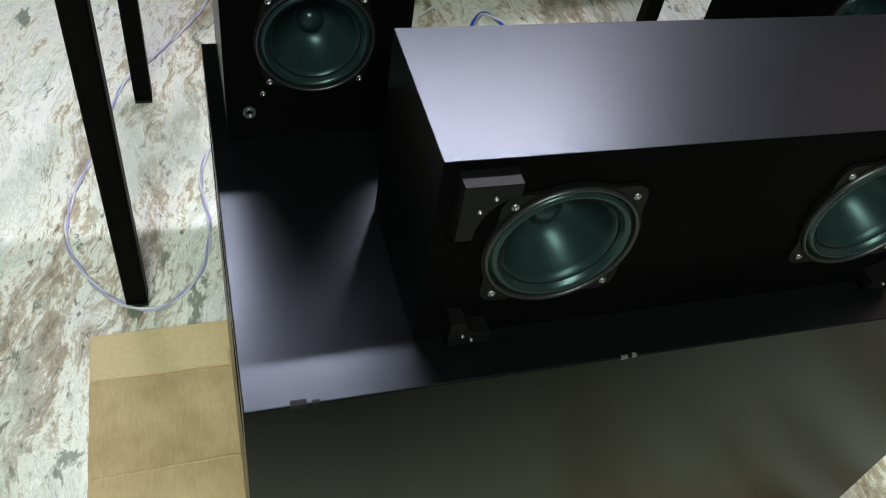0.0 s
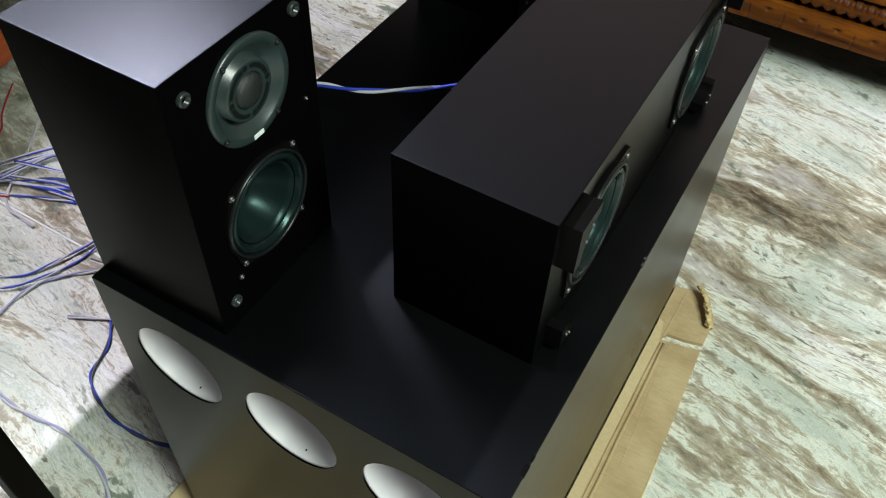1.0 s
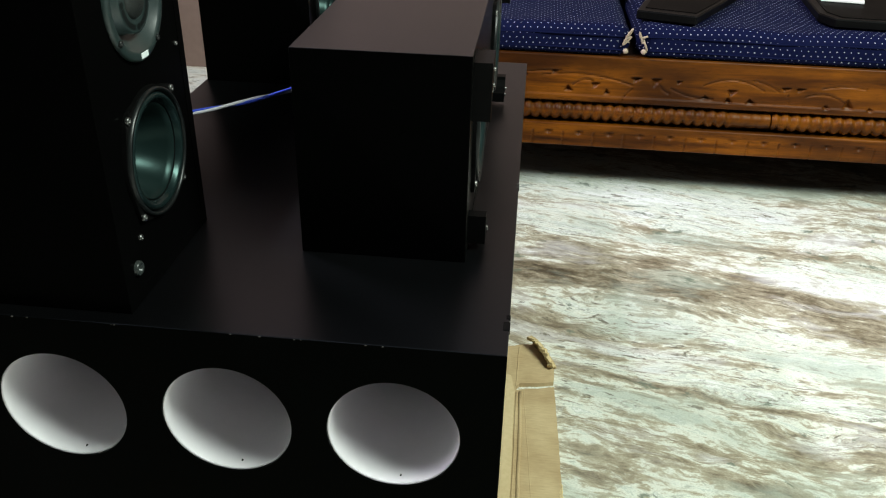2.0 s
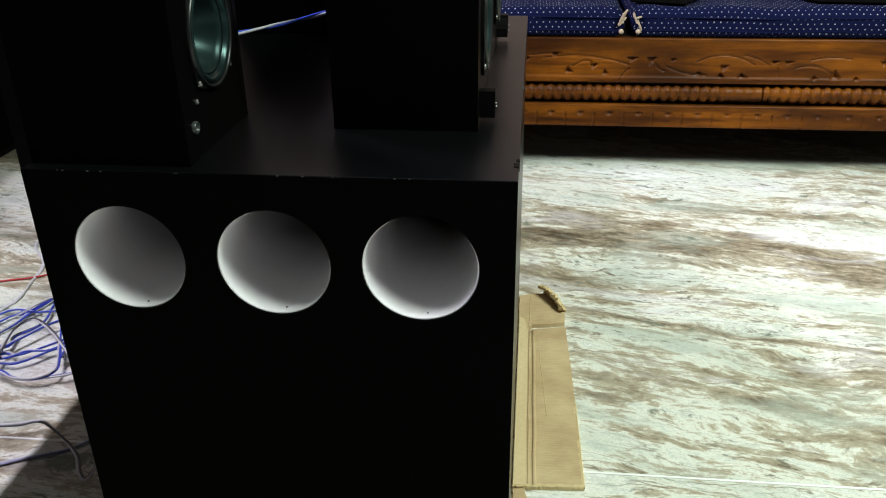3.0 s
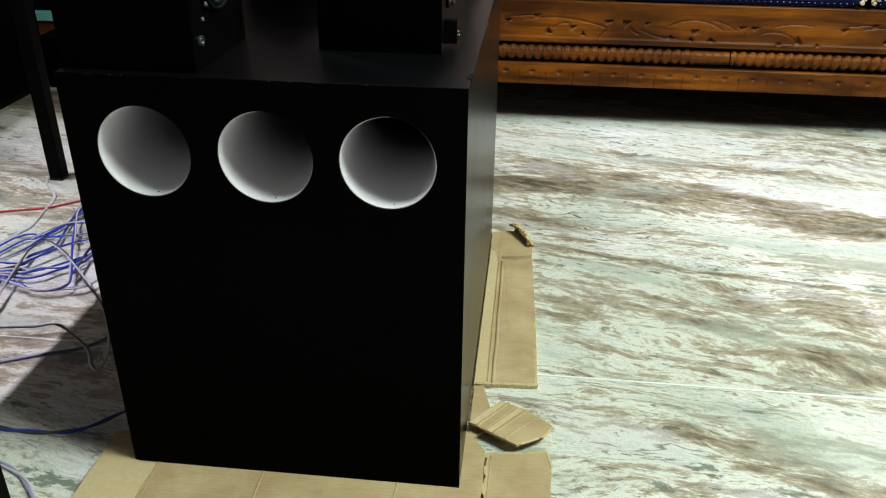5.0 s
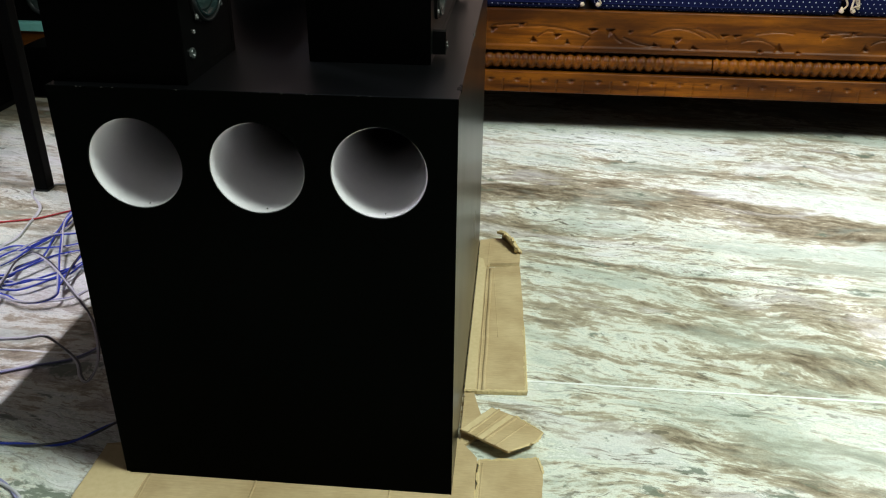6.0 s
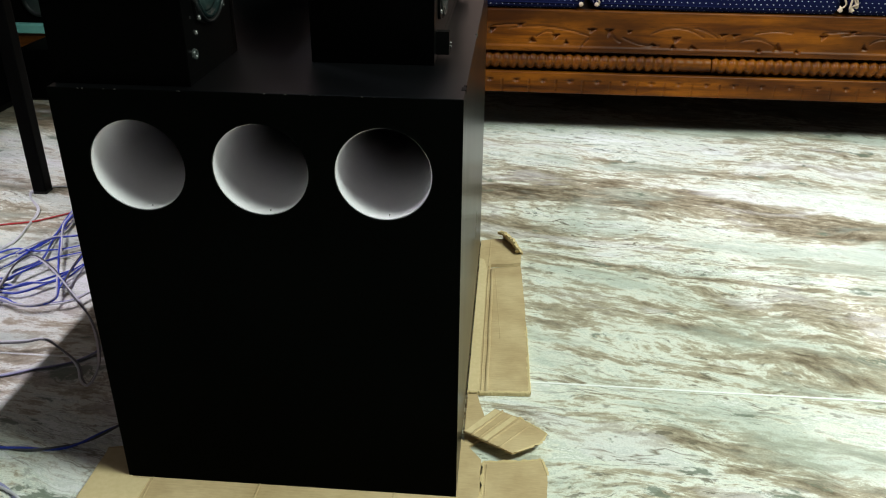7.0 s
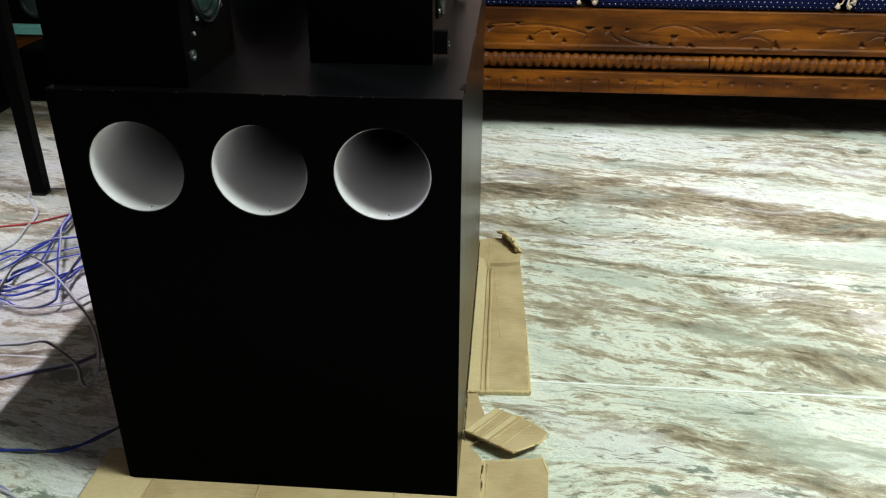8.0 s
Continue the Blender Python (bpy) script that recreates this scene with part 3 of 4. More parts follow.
# ---- bookshelf speakers on the cabinet ----
def bookshelf_speaker(y0, group):
    x0, x1, y1, z0, z1 = -0.457, -0.3015, y0 + 0.168, H, 0.854
    s = thing("bookshelf_speaker", ((x0 + x1) / 2, (y0 + y1) / 2, z0), "black two-way bookshelf speaker without grille, upright on the cabinet", "speaker", group)
    cy, wr = y0 + 0.084, 0.0545
    glare_top(part("body", open_box(x0, x1, y0, y1, z0, z1), VINYL, s))
    part("baffle", holed_plate_x(x1 - 0.012, x1 - 0.0004, y0 + 0.0108, y1 - 0.0108, z0 + 0.0108, z1 - 0.0108, [(cy - 0.003, 0.674, wr * 0.925), (cy, 0.797, 0.0465)], True), VINYL, s)
    tweeter(s, x1, cy, 0.797, 0.0475)
    woofer(s, x1 - 0.0004, cy - 0.003, 0.674, wr, 0.10)
    for yy, zz in ((0.020, 0.831), (0.147, 0.836), (0.021, 0.597)):
        grille_socket(s, x1, y0 + yy, zz)
    screw(s, x1, y0 + 0.034, 0.618, 0.0028)
    screw(s, x1, y0 + 0.150, 0.745, 0.0018)
    return s


front_bs = bookshelf_speaker(0.015, "bookshelf speakers")
rear_bs = copy_thing(front_bs, Matrix.Translation(front_bs.location + Vector((0, 0.592, 0))))

# ---- centre speaker lying along the cabinet ----
cx0, cx1, cy0, cy1, cz0, cz1 = -0.194, -0.044, 0.136, 0.616, H, 0.755
centre = thing("centre_speaker", ((cx0 + cx1) / 2, (cy0 + cy1) / 2, H), "long black centre speaker with two bare woofers, on the cabinet", "speaker")
CW = ((0.238, 0.666), (0.516, 0.666))
glare_top(part("body", open_box(cx0, cx1, cy0, cy1, cz0, cz1), VINYL, centre))
part("baffle", holed_plate_x(cx1 - 0.013, cx1 - 0.0004, cy0 + 0.0108, cy1 - 0.0108, cz0 + 0.0108, cz1 - 0.0108, [(y, z, 0.0575) for y, z in CW], False), VINYL, centre)
for wy, wz in CW:
    woofer(centre, cx1 - 0.0004, wy, wz, 0.0620, 0.2)


def corner_bracket(y, z, sy, sz, ly, lz):
    """A thick plastic corner piece, hollowed to clear the woofer's rim."""
    pts = [(y, z), (y + sy * ly, z)]
    for k in range(7):
        t = 0.5 * math.pi * k / 6
        pts.append((y + sy * (ly - (ly - 0.012) * math.sin(t)), z + sz * (lz - (lz - 0.012) * math.cos(t))))
    pts.append((y, z + sz * lz))
    b = part("corner_bracket", plate_x(pts, cx1 - 0.0012, cx1 + 0.016), PLASTIC, centre, "black plastic grille corner bracket")
    for q, w in ((0.36, 0.55), (0.62, 0.28)):
        screw(b, cx1 + 0.016, y + sy * ly * q * 0.9, z + sz * lz * w * 0.8, 0.0017)


for y, sy in ((0.147, 1), (0.605, -1)):
    corner_bracket(y, 0.747, sy, -1, 0.040, 0.050)
    corner_bracket(y + sy * 0.012, 0.574, sy, 1, 0.034, 0.028)


# ---- wires ----
def wire(points, label, mats, r=0.0019, pitch=0.11, group="speaker wires"):
    line = spline(points)
    w = thing("speaker_wire", tuple(line[0]), label, "wire", group)
    if len(mats) == 1:
        part("strand", tube(line, r, 7), mats[0], w, "", True)
    else:
        for k, m in enumerate(mats):
            part("strand", tube(line, r, 7, r * 0.98, pitch, math.pi * k), m, w, "white strand" if k == 0 else "coloured strand", True)
    return w


def flat(pts, z=0.0033, lift=()):
    out = [(x, y, z) for x, y in pts]
    for k, h in lift:
        out[k] = (*out[k][:2], h)
    return out


PAIR, DARKPAIR = (WHITE_WIRE, BLUE_WIRE), (GREY_WIRE, BLUE_WIRE)
BW = "twisted blue and white speaker wire lying on the marble"
wire([(-0.192, 0.400, 0.652), (-0.225, 0.388, 0.648), (-0.26, 0.372, 0.640), (-0.31, 0.345, 0.631), (-0.36, 0.322, 0.624), (-0.42, 0.315, 0.612), (-0.475, 0.312, 0.575),
      (-0.50, 0.31, 0.45), (-0.53, 0.31, 0.2), (-0.57, 0.33, 0.04), (-0.61, 0.40, 0.0035), (-0.58, 0.55, 0.0035), (-0.52, 0.70, 0.0035)],
     "blue and white speaker wire hanging over the cabinet edge", PAIR)
wire(flat([(-1.57, 0.08), (-1.39, 0.0), (-1.27, -0.075), (-1.15, -0.155), (-0.95, -0.205), (-0.83, -0.24), (-0.72, -0.245), (-0.62, -0.20), (-0.562, -0.14),
           (-0.566, -0.085), (-0.63, -0.032), (-0.73, -0.012), (-0.85, -0.02), (-0.94, 0.005), (-1.0, 0.06), (-1.01, 0.14), (-0.99, 0.20), (-0.90, 0.29)], lift=[(8, 0.006)]), BW, (WHITE_WIRE, PALE_WIRE), 0.0022)
wire(flat([(-1.26, 0.34), (-1.34, 0.28), (-1.33, 0.21), (-1.24, 0.155), (-1.12, 0.14), (-1.04, 0.18), (-1.00, 0.27), (-0.98, 0.36), (-0.96, 0.47)], lift=[(6, 0.008)]), BW, PAIR)
wire(flat([(-1.10, 0.36), (-1.22, 0.31), (-1.34, 0.23), (-1.345, 0.14), (-1.26, 0.095), (-1.12, 0.105), (-1.03, 0.15), (-0.985, 0.25), (-0.97, 0.37), (-0.94, 0.50)], lift=[(6, 0.009)]), BW, PAIR)
wire(flat([(-0.87, 0.23), (-0.80, 0.15), (-0.775, 0.085), (-0.71, 0.052), (-0.64, 0.045), (-0.575, 0.058), (-0.52, 0.09), (-0.475, 0.16)], lift=[(6, 0.016), (7, 0.012)]), "dark blue speaker wire running to the cabinet", DARKPAIR)
wire(flat([(-1.065, 0.523), (-1.034, 0.660), (-1.025, 0.700), (-1.037, 0.772), (-1.049, 0.835), (-1.067, 0.874), (-1.113, 0.926), (-1.132, 0.961), (-1.123, 0.973), (-1.096, 1.002), (-1.054, 1.006), (-0.954, 1.015)], 0.0030), BW, (WHITE_WIRE, WHITE_WIRE), 0.0019, 0.34)
wire(flat([(-1.233, 0.728), (-1.101, 0.775), (-1.040, 0.797), (-1.008, 0.823), (-0.973, 0.855), (-0.899, 0.922)], 0.0030), "thin red wire lying on the marble", (RED_WIRE,), 0.0022)
wire(flat([(-1.293, 0.315), (-1.182, 0.357), (-1.076, 0.425), (-0.984, 0.574), (-0.967, 0.644), (-0.948, 0.719), (-0.965, 0.817), (-0.974, 0.869), (-0.991, 0.968)], 0.0055), BW, PAIR, 0.0019, 0.34)
wire(flat([(-1.328, 0.298), (-1.173, 0.359), (-1.066, 0.391), (-1.005, 0.611), (-0.974, 0.639), (-0.950, 0.702), (-0.939, 0.772), (-0.951, 0.835), (-0.970, 0.933)], 0.0066), BW, PAIR, 0.0019, 0.34)
wire(flat([(-1.302, 0.285), (-1.197, 0.374), (-1.119, 0.411), (-0.948, 0.513), (-0.944, 0.558), (-0.917, 0.606), (-0.931, 0.676), (-0.948, 0.751), (-0.954, 0.820), (-0.963, 0.920)], 0.0077), "dark blue speaker wire running to the cabinet", DARKPAIR, 0.0019, 0.34)
wire(flat([(-1.313, 0.325), (-1.184, 0.370), (-1.072, 0.420), (-1.019, 0.635), (-0.945, 0.645), (-0.894, 0.657), (-0.866, 0.674), (-0.781, 0.726)], 0.0088), BW, PAIR, 0.0019, 0.34)
wire(flat([(-0.948, 0.811), (-0.937, 0.749), (-0.892, 0.648), (-0.845, 0.547), (-0.808, 0.474), (-0.798, 0.439), (-0.820, 0.416), (-0.862, 0.417), (-0.900, 0.435), (-1.020, 0.462), (-1.140, 0.410), (-1.280, 0.370)], 0.0180), BW, PAIR, 0.0019, 0.34)
wire(flat([(-1.293, 0.278), (-1.230, 0.432), (-1.107, 0.439), (-0.937, 0.496), (-0.902, 0.492), (-0.858, 0.529), (-0.818, 0.577), (-0.811, 0.614), (-0.792, 0.712)], 0.0110), BW, PAIR, 0.0019, 0.34)
wire(flat([(-1.271, 0.322), (-1.213, 0.458), (-1.088, 0.481), (-0.920, 0.466), (-0.880, 0.472), (-0.847, 0.509), (-0.820, 0.532), (-0.810, 0.581), (-0.790, 0.679)], 0.0121), BW, PAIR, 0.0019, 0.34)
wire(flat([(-1.318, 0.326), (-1.189, 0.478), (-1.066, 0.472), (-0.926, 0.477), (-0.888, 0.504), (-0.844, 0.512), (-0.823, 0.558), (-0.811, 0.589), (-0.775, 0.682)], 0.0132), BW, PAIR, 0.0019, 0.34)
wire(flat([(-1.308, 0.280), (-1.221, 0.444), (-1.102, 0.504), (-0.900, 0.433), (-0.845, 0.417), (-0.804, 0.428), (-0.766, 0.444), (-0.747, 0.477), (-0.697, 0.564)], 0.0143), BW, (WHITE_WIRE, PALE_WIRE), 0.0019, 0.34)
wire(flat([(-0.891, 0.343), (-0.925, 0.479), (-0.944, 0.555), (-0.938, 0.597), (-0.918, 0.599), (-0.858, 0.552), (-0.784, 0.473), (-0.708, 0.392), (-0.655, 0.318), (-0.619, 0.249), (-0.606, 0.204), (-0.607, 0.181), (-0.624, 0.196), (-0.648, 0.233), (-0.692, 0.271), (-0.742, 0.303), (-0.775, 0.293), (-0.814, 0.286), (-0.952, 0.261)], 0.0200), "twisted grey and blue wire looped on the marble", (WHITE_WIRE, GREY_WIRE), 0.0019, 0.34)
wire(flat([(-0.902, 0.153), (-0.777, 0.216), (-0.735, 0.237), (-0.678, 0.262), (-0.651, 0.292), (-0.647, 0.311), (-0.626, 0.409)], 0.0030), BW, (WHITE_WIRE, PALE_WIRE), 0.0019, 0.34)
wire(flat([(-1.330, 0.311), (-1.210, 0.479), (-1.071, 0.511), (-0.944, 0.510), (-0.924, 0.527), (-0.902, 0.568), (-0.879, 0.601), (-0.841, 0.626), (-0.757, 0.681)], 0.0176), BW, PAIR, 0.0019, 0.34)
wire(flat([(-0.806, 0.482), (-0.822, 0.558), (-0.829, 0.619), (-0.840, 0.718)], 0.0187), BW, DARKPAIR, 0.0019, 0.34)
wire(flat([(-0.971, 0.611), (-0.937, 0.683), (-0.880, 0.708), (-0.788, 0.748)], 0.0198), BW, PAIR, 0.0019, 0.34)
wire(flat([(-1.42, 0.58), (-1.36, 0.50), (-1.29, 0.40), (-1.22, 0.29), (-1.12, 0.27)]), BW, (WHITE_WIRE, WHITE_WIRE))
wire(flat([(-1.36, 0.30), (-1.27, 0.33), (-1.16, 0.355), (-1.06, 0.37), (-0.99, 0.42), (-0.94, 0.51)], 0.0065), BW, PAIR)
wire(flat([(-1.50, 0.55), (-1.44, 0.47), (-1.39, 0.42), (-1.38, 0.34), (-1.30, 0.27), (-1.22, 0.30)], 0.0065), "thin red wire lying on the marble", (RED_WIRE,), 0.0018)


# ---- cardboard under and beside the cabinet ----
def card(points, z0, z1, label, ridges=(), tilt=None, torn=()):
    """A sheet with a ragged edge; ridges are pressed folds from point to point."""
    rr = random.Random(len(points) * 7 + int(1000 * abs(points[0][0])))
    edge = []
    for (ax, ay), (bx, by) in zip(points, points[1:] + points[:1]):
        n = max(2, int(math.hypot(bx - ax, by - ay) / 0.012))
        for k in range(n):
            f = k / n
            j = 0.0 if k == 0 else 0.0007
            edge.append((ax + (bx - ax) * f + rr.uniform(-j, j), ay + (by - ay) * f + rr.uniform(-j, j)))
    c = thing("cardboard_piece", (sum(p[0] for p in points) / len(points), sum(p[1] for p in points) / len(points), z0), label, "cardboard", "torn cardboard")
    bm = prism(edge, z0, z1)
    extra = []
    for (ax, ay), (bx, by), h in ridges:
        extra.append(tube([Vector((ax + (bx - ax) * k / 12 + rr.uniform(-0.0006, 0.0006), ay + (by - ay) * k / 12 + rr.uniform(-0.0006, 0.0006), z1 - 0.0009)) for k in range(13)], h, 6))
    if tilt:
        (ox, oy, oz), m = tilt
        for b in (bm, *extra):
            bmesh.ops.transform(b, matrix=Matrix.Translation((ox, oy, oz)) @ m @ Matrix.Translation((-ox, -oy, -oz)), verts=b.verts)
    part("sheet", bm, CARD, c)
    for k in torn:
        # pale paper and fluting that hang out of a torn side
        (ax, ay), (bx, by) = points[k], points[(k + 1) % len(points)]
        n = max(4, int(math.hypot(bx - ax, by - ay) / 0.003))
        b = bmesh.new()
        nx, ny = (by - ay) / math.hypot(bx - ax, by - ay), -(bx - ax) / math.hypot(bx - ax, by - ay)
        rows = []
        wob = 0.0
        for q in range(n + 1):
            f = q / n
            wob = 0.6 * wob + rr.uniform(-0.0016, 0.0016)
            px, py = ax + (bx - ax) * f, ay + (by - ay) * f
            inn, out = 0.0020 + wob + rr.uniform(0, 0.0012), 0.0008 + rr.uniform(0, 0.0012)
            rows.append([b.verts.new((px - nx * inn, py - ny * inn, z1 + 0.0001)), b.verts.new((px, py, z1 + 0.0008)), b.verts.new((px + nx * out, py + ny * out, z1 - 0.0008)), b.verts.new((px + nx * out * 0.5, py + ny * out * 0.5, z0 + 0.0004))])
        for u, v in zip(rows, rows[1:]):
            for j in range(3):
                b.faces.new((u[j], v[j], v[j + 1], u[j + 1]))
        if tilt:
            (ox, oy, oz), m = tilt
            bmesh.ops.transform(b, matrix=Matrix.Translation((ox, oy, oz)) @ m @ Matrix.Translation((-ox, -oy, -oz)), verts=b.verts)
        part("torn_edge", b, CARD_CORE, c, "pale torn paper edge")
    for b in extra:
        part("crease", b, CARD, c, "", True)
    return c


under = card([(-0.513, -0.205), (-0.2, -0.203), (0.031, -0.2), (0.031, 0.078), (0.0, 0.12), (-0.004, 0.77), (-0.45, 0.77), (-0.452, 0.07), (-0.515, 0.055)], 0.0005, 0.008,
     "flattened brown cardboard sheet under the cabinet", [((-0.425, -0.2), (-0.425, 0.0), 0.0018), ((-0.27, -0.2), (-0.274, 0.0), 0.0022), ((-0.09, -0.2), (-0.085, 0.0), 0.0020)])
part("folded_strip", prism([(-0.5125, -0.203), (-0.43, -0.203), (-0.4285, -0.12), (-0.4305, -0.05), (-0.429, -0.004), (-0.4555, -0.004), (-0.4555, 0.053), (-0.5135, 0.052)], 0.0079, 0.0092), CARD_PALE, under, "paler folded strip of cardboard")
flap = card([(0.002, 0.238), (0.104, 0.244), (0.099, 0.44), (0.093, 0.60), (0.089, 0.677), (0.06, 0.669), (0.034, 0.664), (0.024, 0.660), (0.020, 0.6675), (0.027, 0.680), (0.06, 0.684), (0.089, 0.692), (0.090, 0.730), (0.072, 0.768), (0.050, 0.803), (0.028, 0.800), (0.002, 0.79)], 0.0005, 0.0085,
            "long torn cardboard flap with a slit, beside the cabinet", [((0.033, 0.24), (0.030, 0.655), 0.0036), ((0.024, 0.24), (0.0225, 0.655), 0.0022), ((0.052, 0.40), (0.036, 0.66), 0.0014), ((0.022, 0.67), (0.024, 0.79), 0.0018)], None, (0, 1))
ply = [(0.0025, 0.2390), (0.0205, 0.2395), (0.0195, 0.36), (0.0205, 0.47), (0.0190, 0.58), (0.0200, 0.655), (0.0120, 0.700), (0.0025, 0.705)]
part("peeled_ply", prism(ply, 0.0084, 0.0094), CARD_PALE, flap, "paler peeled paper layer")
# the flap's torn end bends up; its lip is split and shows the fluting
fold = bmesh.new()
low = [Vector((0.049 + 0.041 * k / 8, 0.803 - 0.073 * k / 8 + 0.002 * math.sin(math.pi * k / 8), 0.0082)) for k in range(9)]
rim = random.Random(31)
top = [p + Vector((-0.005 + rim.uniform(-0.0015, 0.0015), -0.003 + rim.uniform(-0.0015, 0.0015), 0.006 + 0.017 * math.sin(math.pi * (0.25 + 0.7 * k / 8)) + rim.uniform(-0.002, 0.002))) for k, p in enumerate(low)]
mid = [(a + b) / 2 + Vector((0.004, 0.002, 0.0)) for a, b in zip(low, top)]
under_side = Vector((0.0036, 0.0020, 0.0))
sheets = [[[fold.verts.new(p + shift) for p in row] for row in (low, mid, top)] for shift in (Vector((0, 0, 0)), under_side)]
for rows_ in sheets:
    for a, b in zip(rows_, rows_[1:]):
        for k in range(8):
            fold.faces.new((a[k], a[k + 1], b[k + 1], b[k]))
for a, b in ((sheets[0][2], sheets[1][2]), (sheets[0][0], sheets[1][0])):
    for k in range(8):
        fold.faces.new((a[k], a[k + 1], b[k + 1], b[k]))
for k in (0, 8):
    for r in (0, 1):
        fold.faces.new((sheets[0][r][k], sheets[0][r + 1][k], sheets[1][r + 1][k], sheets[1][r][k]))
part("turned_up_end", fold, CARD, flap, "brown torn end bent upwards", True)
lip = bmesh.new()
for k in range(8):
    for _ in range(3):
        q = rim.random()
        c = top[k] * (1 - q) + top[k + 1] * q
        bmesh.ops.create_cube(lip, size=1, matrix=Matrix.LocRotScale(c + Vector((0, 0, rim.uniform(-0.001, 0.002))), Euler((rim.uniform(-0.5, 0.5), rim.uniform(-0.5, 0.5), radians(-47) + rim.uniform(-0.3, 0.3))), (rim.uniform(0.008, 0.014), rim.uniform(0.005, 0.008), rim.uniform(0.003, 0.006))))
part("torn_edge", lip, CARD_CORE, flap, "ragged pale torn lip")
scrap = card([(0.002, 0.124), (0.048, 0.191), (0.085, 0.172), (0.127, 0.135), (0.115, 0.110), (0.075, 0.080)], 0.009, 0.0125, "torn cardboard scrap lying askew beside the cabinet",
     [((0.015, 0.118), (0.060, 0.186), 0.0026), ((0.026, 0.111), (0.071, 0.178), 0.0018), ((0.040, 0.102), (0.086, 0.166), 0.0028), ((0.056, 0.092), (0.102, 0.154), 0.002)], ((0.06, 0.19, 0.009), Euler((radians(-5), radians(2), 0)).to_matrix().to_4x4()), (2, 3, 4))
for pts in ([(0.004, 0.1235), (0.048, 0.1885), (0.060, 0.182), (0.018, 0.117)], [(0.030, 0.1085), (0.075, 0.1735), (0.082, 0.1695), (0.037, 0.104)]):
    strip = prism(pts, 0.0126, 0.0132)
    bmesh.ops.transform(strip, matrix=Matrix.Translation((0.06, 0.19, 0.009)) @ Euler((radians(-5), radians(2), 0)).to_matrix().to_4x4() @ Matrix.Translation((-0.06, -0.19, -0.009)), verts=strip.verts)
    part("peeled_ply", strip, CARD_PALE, scrap, "paler peeled paper layer")
card([(0.035, 0.076), (0.078, 0.079), (0.118, 0.088), (0.126, 0.055), (0.124, 0.01), (0.130, -0.03), (0.128, -0.2), (0.036, -0.2)], 0.0005, 0.006, "brown cardboard flap beside the cabinet corner", [((0.039, 0.07), (0.039, -0.2), 0.0016)], None, (0, 1, 2, 7))
card([(0.003, 0.234), (0.018, 0.236), (0.036, 0.165), (0.030, 0.128), (0.004, 0.10)], 0.0005, 0.006, "small torn cardboard scrap by the cabinet side")


# ---- wooden sofa with carved rails ----
def carved_rail(x0, x1, y_front, y_back, z0, z1, depth, step=0.004):
    """A rail whose front face is cut to the given depth function of (x, z)."""
    bm = bmesh.new()
    nx, nz = int((x1 - x0) / step), max(4, int((z1 - z0) / step))
    grid = []
    for i in range(nx + 1):
        x = x0 + (x1 - x0) * i / nx
        col = []
        for j in range(nz + 1):
            z = z0 + (z1 - z0) * j / nz
            edge = min(j, nz - j)
            col.append(bm.verts.new((x, y_front + depth(x, z) + (0.003 if edge == 0 else 0.0), z)))
        grid.append(col)
    for i in range(nx):
        for j in range(nz):
            bm.faces.new((grid[i][j], grid[i + 1][j], grid[i + 1][j + 1], grid[i][j + 1]))
    back = [[bm.verts.new((x, y_back, z)) for z in (z0, z1)] for x in (x0, x1)]
    bm.faces.new([grid[i][nz] for i in range(nx + 1)] + [back[1][1], back[0][1]])
    bm.faces.new([grid[i][0] for i in range(nx, -1, -1)] + [back[0][0], back[1][0]])
    bm.faces.new((back[0][0], back[0][1], back[1][1], back[1][0]))
    bm.faces.new([grid[0][j] for j in range(nz + 1)] + [back[0][1], back[0][0]])
    bm.faces.new([grid[nx][j] for j in range(nz, -1, -1)] + [back[1][0], back[1][1]])
    return bm


SX0, SX1, SY = -0.60, 1.75, 1.535
REPEAT = 0.92
# chips: x, z, half width, height (below the flat side if negative); stems: from x, z to x, z, bulge, half width
CHIPS = [(-0.006, 0.320, 0.016, -0.018), (0.072, 0.330, 0.012, -0.010), (0.110, 0.281, 0.012, 0.016), (0.176, 0.304, 0.014, -0.016), (0.207, 0.276, 0.010, 0.014), (0.276, 0.322, 0.018, -0.014),
         (0.325, 0.322, 0.015, -0.026), (0.382, 0.320, 0.011, -0.010), (0.452, 0.276, 0.016, 0.010), (0.514, 0.303, 0.014, -0.020), (0.507, 0.272, 0.010, 0.012), (0.562, 0.272, 0.014, 0.010),
         (0.642, 0.316, 0.017, -0.010), (0.676, 0.316, 0.017, -0.010), (0.745, 0.268, 0.010, 0.010), (0.797, 0.270, 0.016, 0.026), (0.850, 0.268, 0.010, 0.008)]
STEMS = [(-0.012, 0.323, 0.090, 0.331, 0.002, 0.0020), (0.040, 0.318, 0.268, 0.302, 0.014, 0.0018), (0.268, 0.292, 0.245, 0.262, 0.004, 0.0026), (0.330, 0.312, 0.362, 0.286, -0.006, 0.0024),
         (0.362, 0.300, 0.470, 0.278, -0.008, 0.0018), (0.440, 0.310, 0.590, 0.304, 0.022, 0.0018), (0.560, 0.330, 0.625, 0.305, 0.004, 0.0016), (0.648, 0.300, 0.652, 0.276, 0.0, 0.0022),
         (0.690, 0.296, 0.790, 0.282, 0.014, 0.0018), (0.725, 0.318, 0.830, 0.322, 0.006, 0.0018), (0.120, 0.296, 0.170, 0.308, 0.008, 0.0018)]


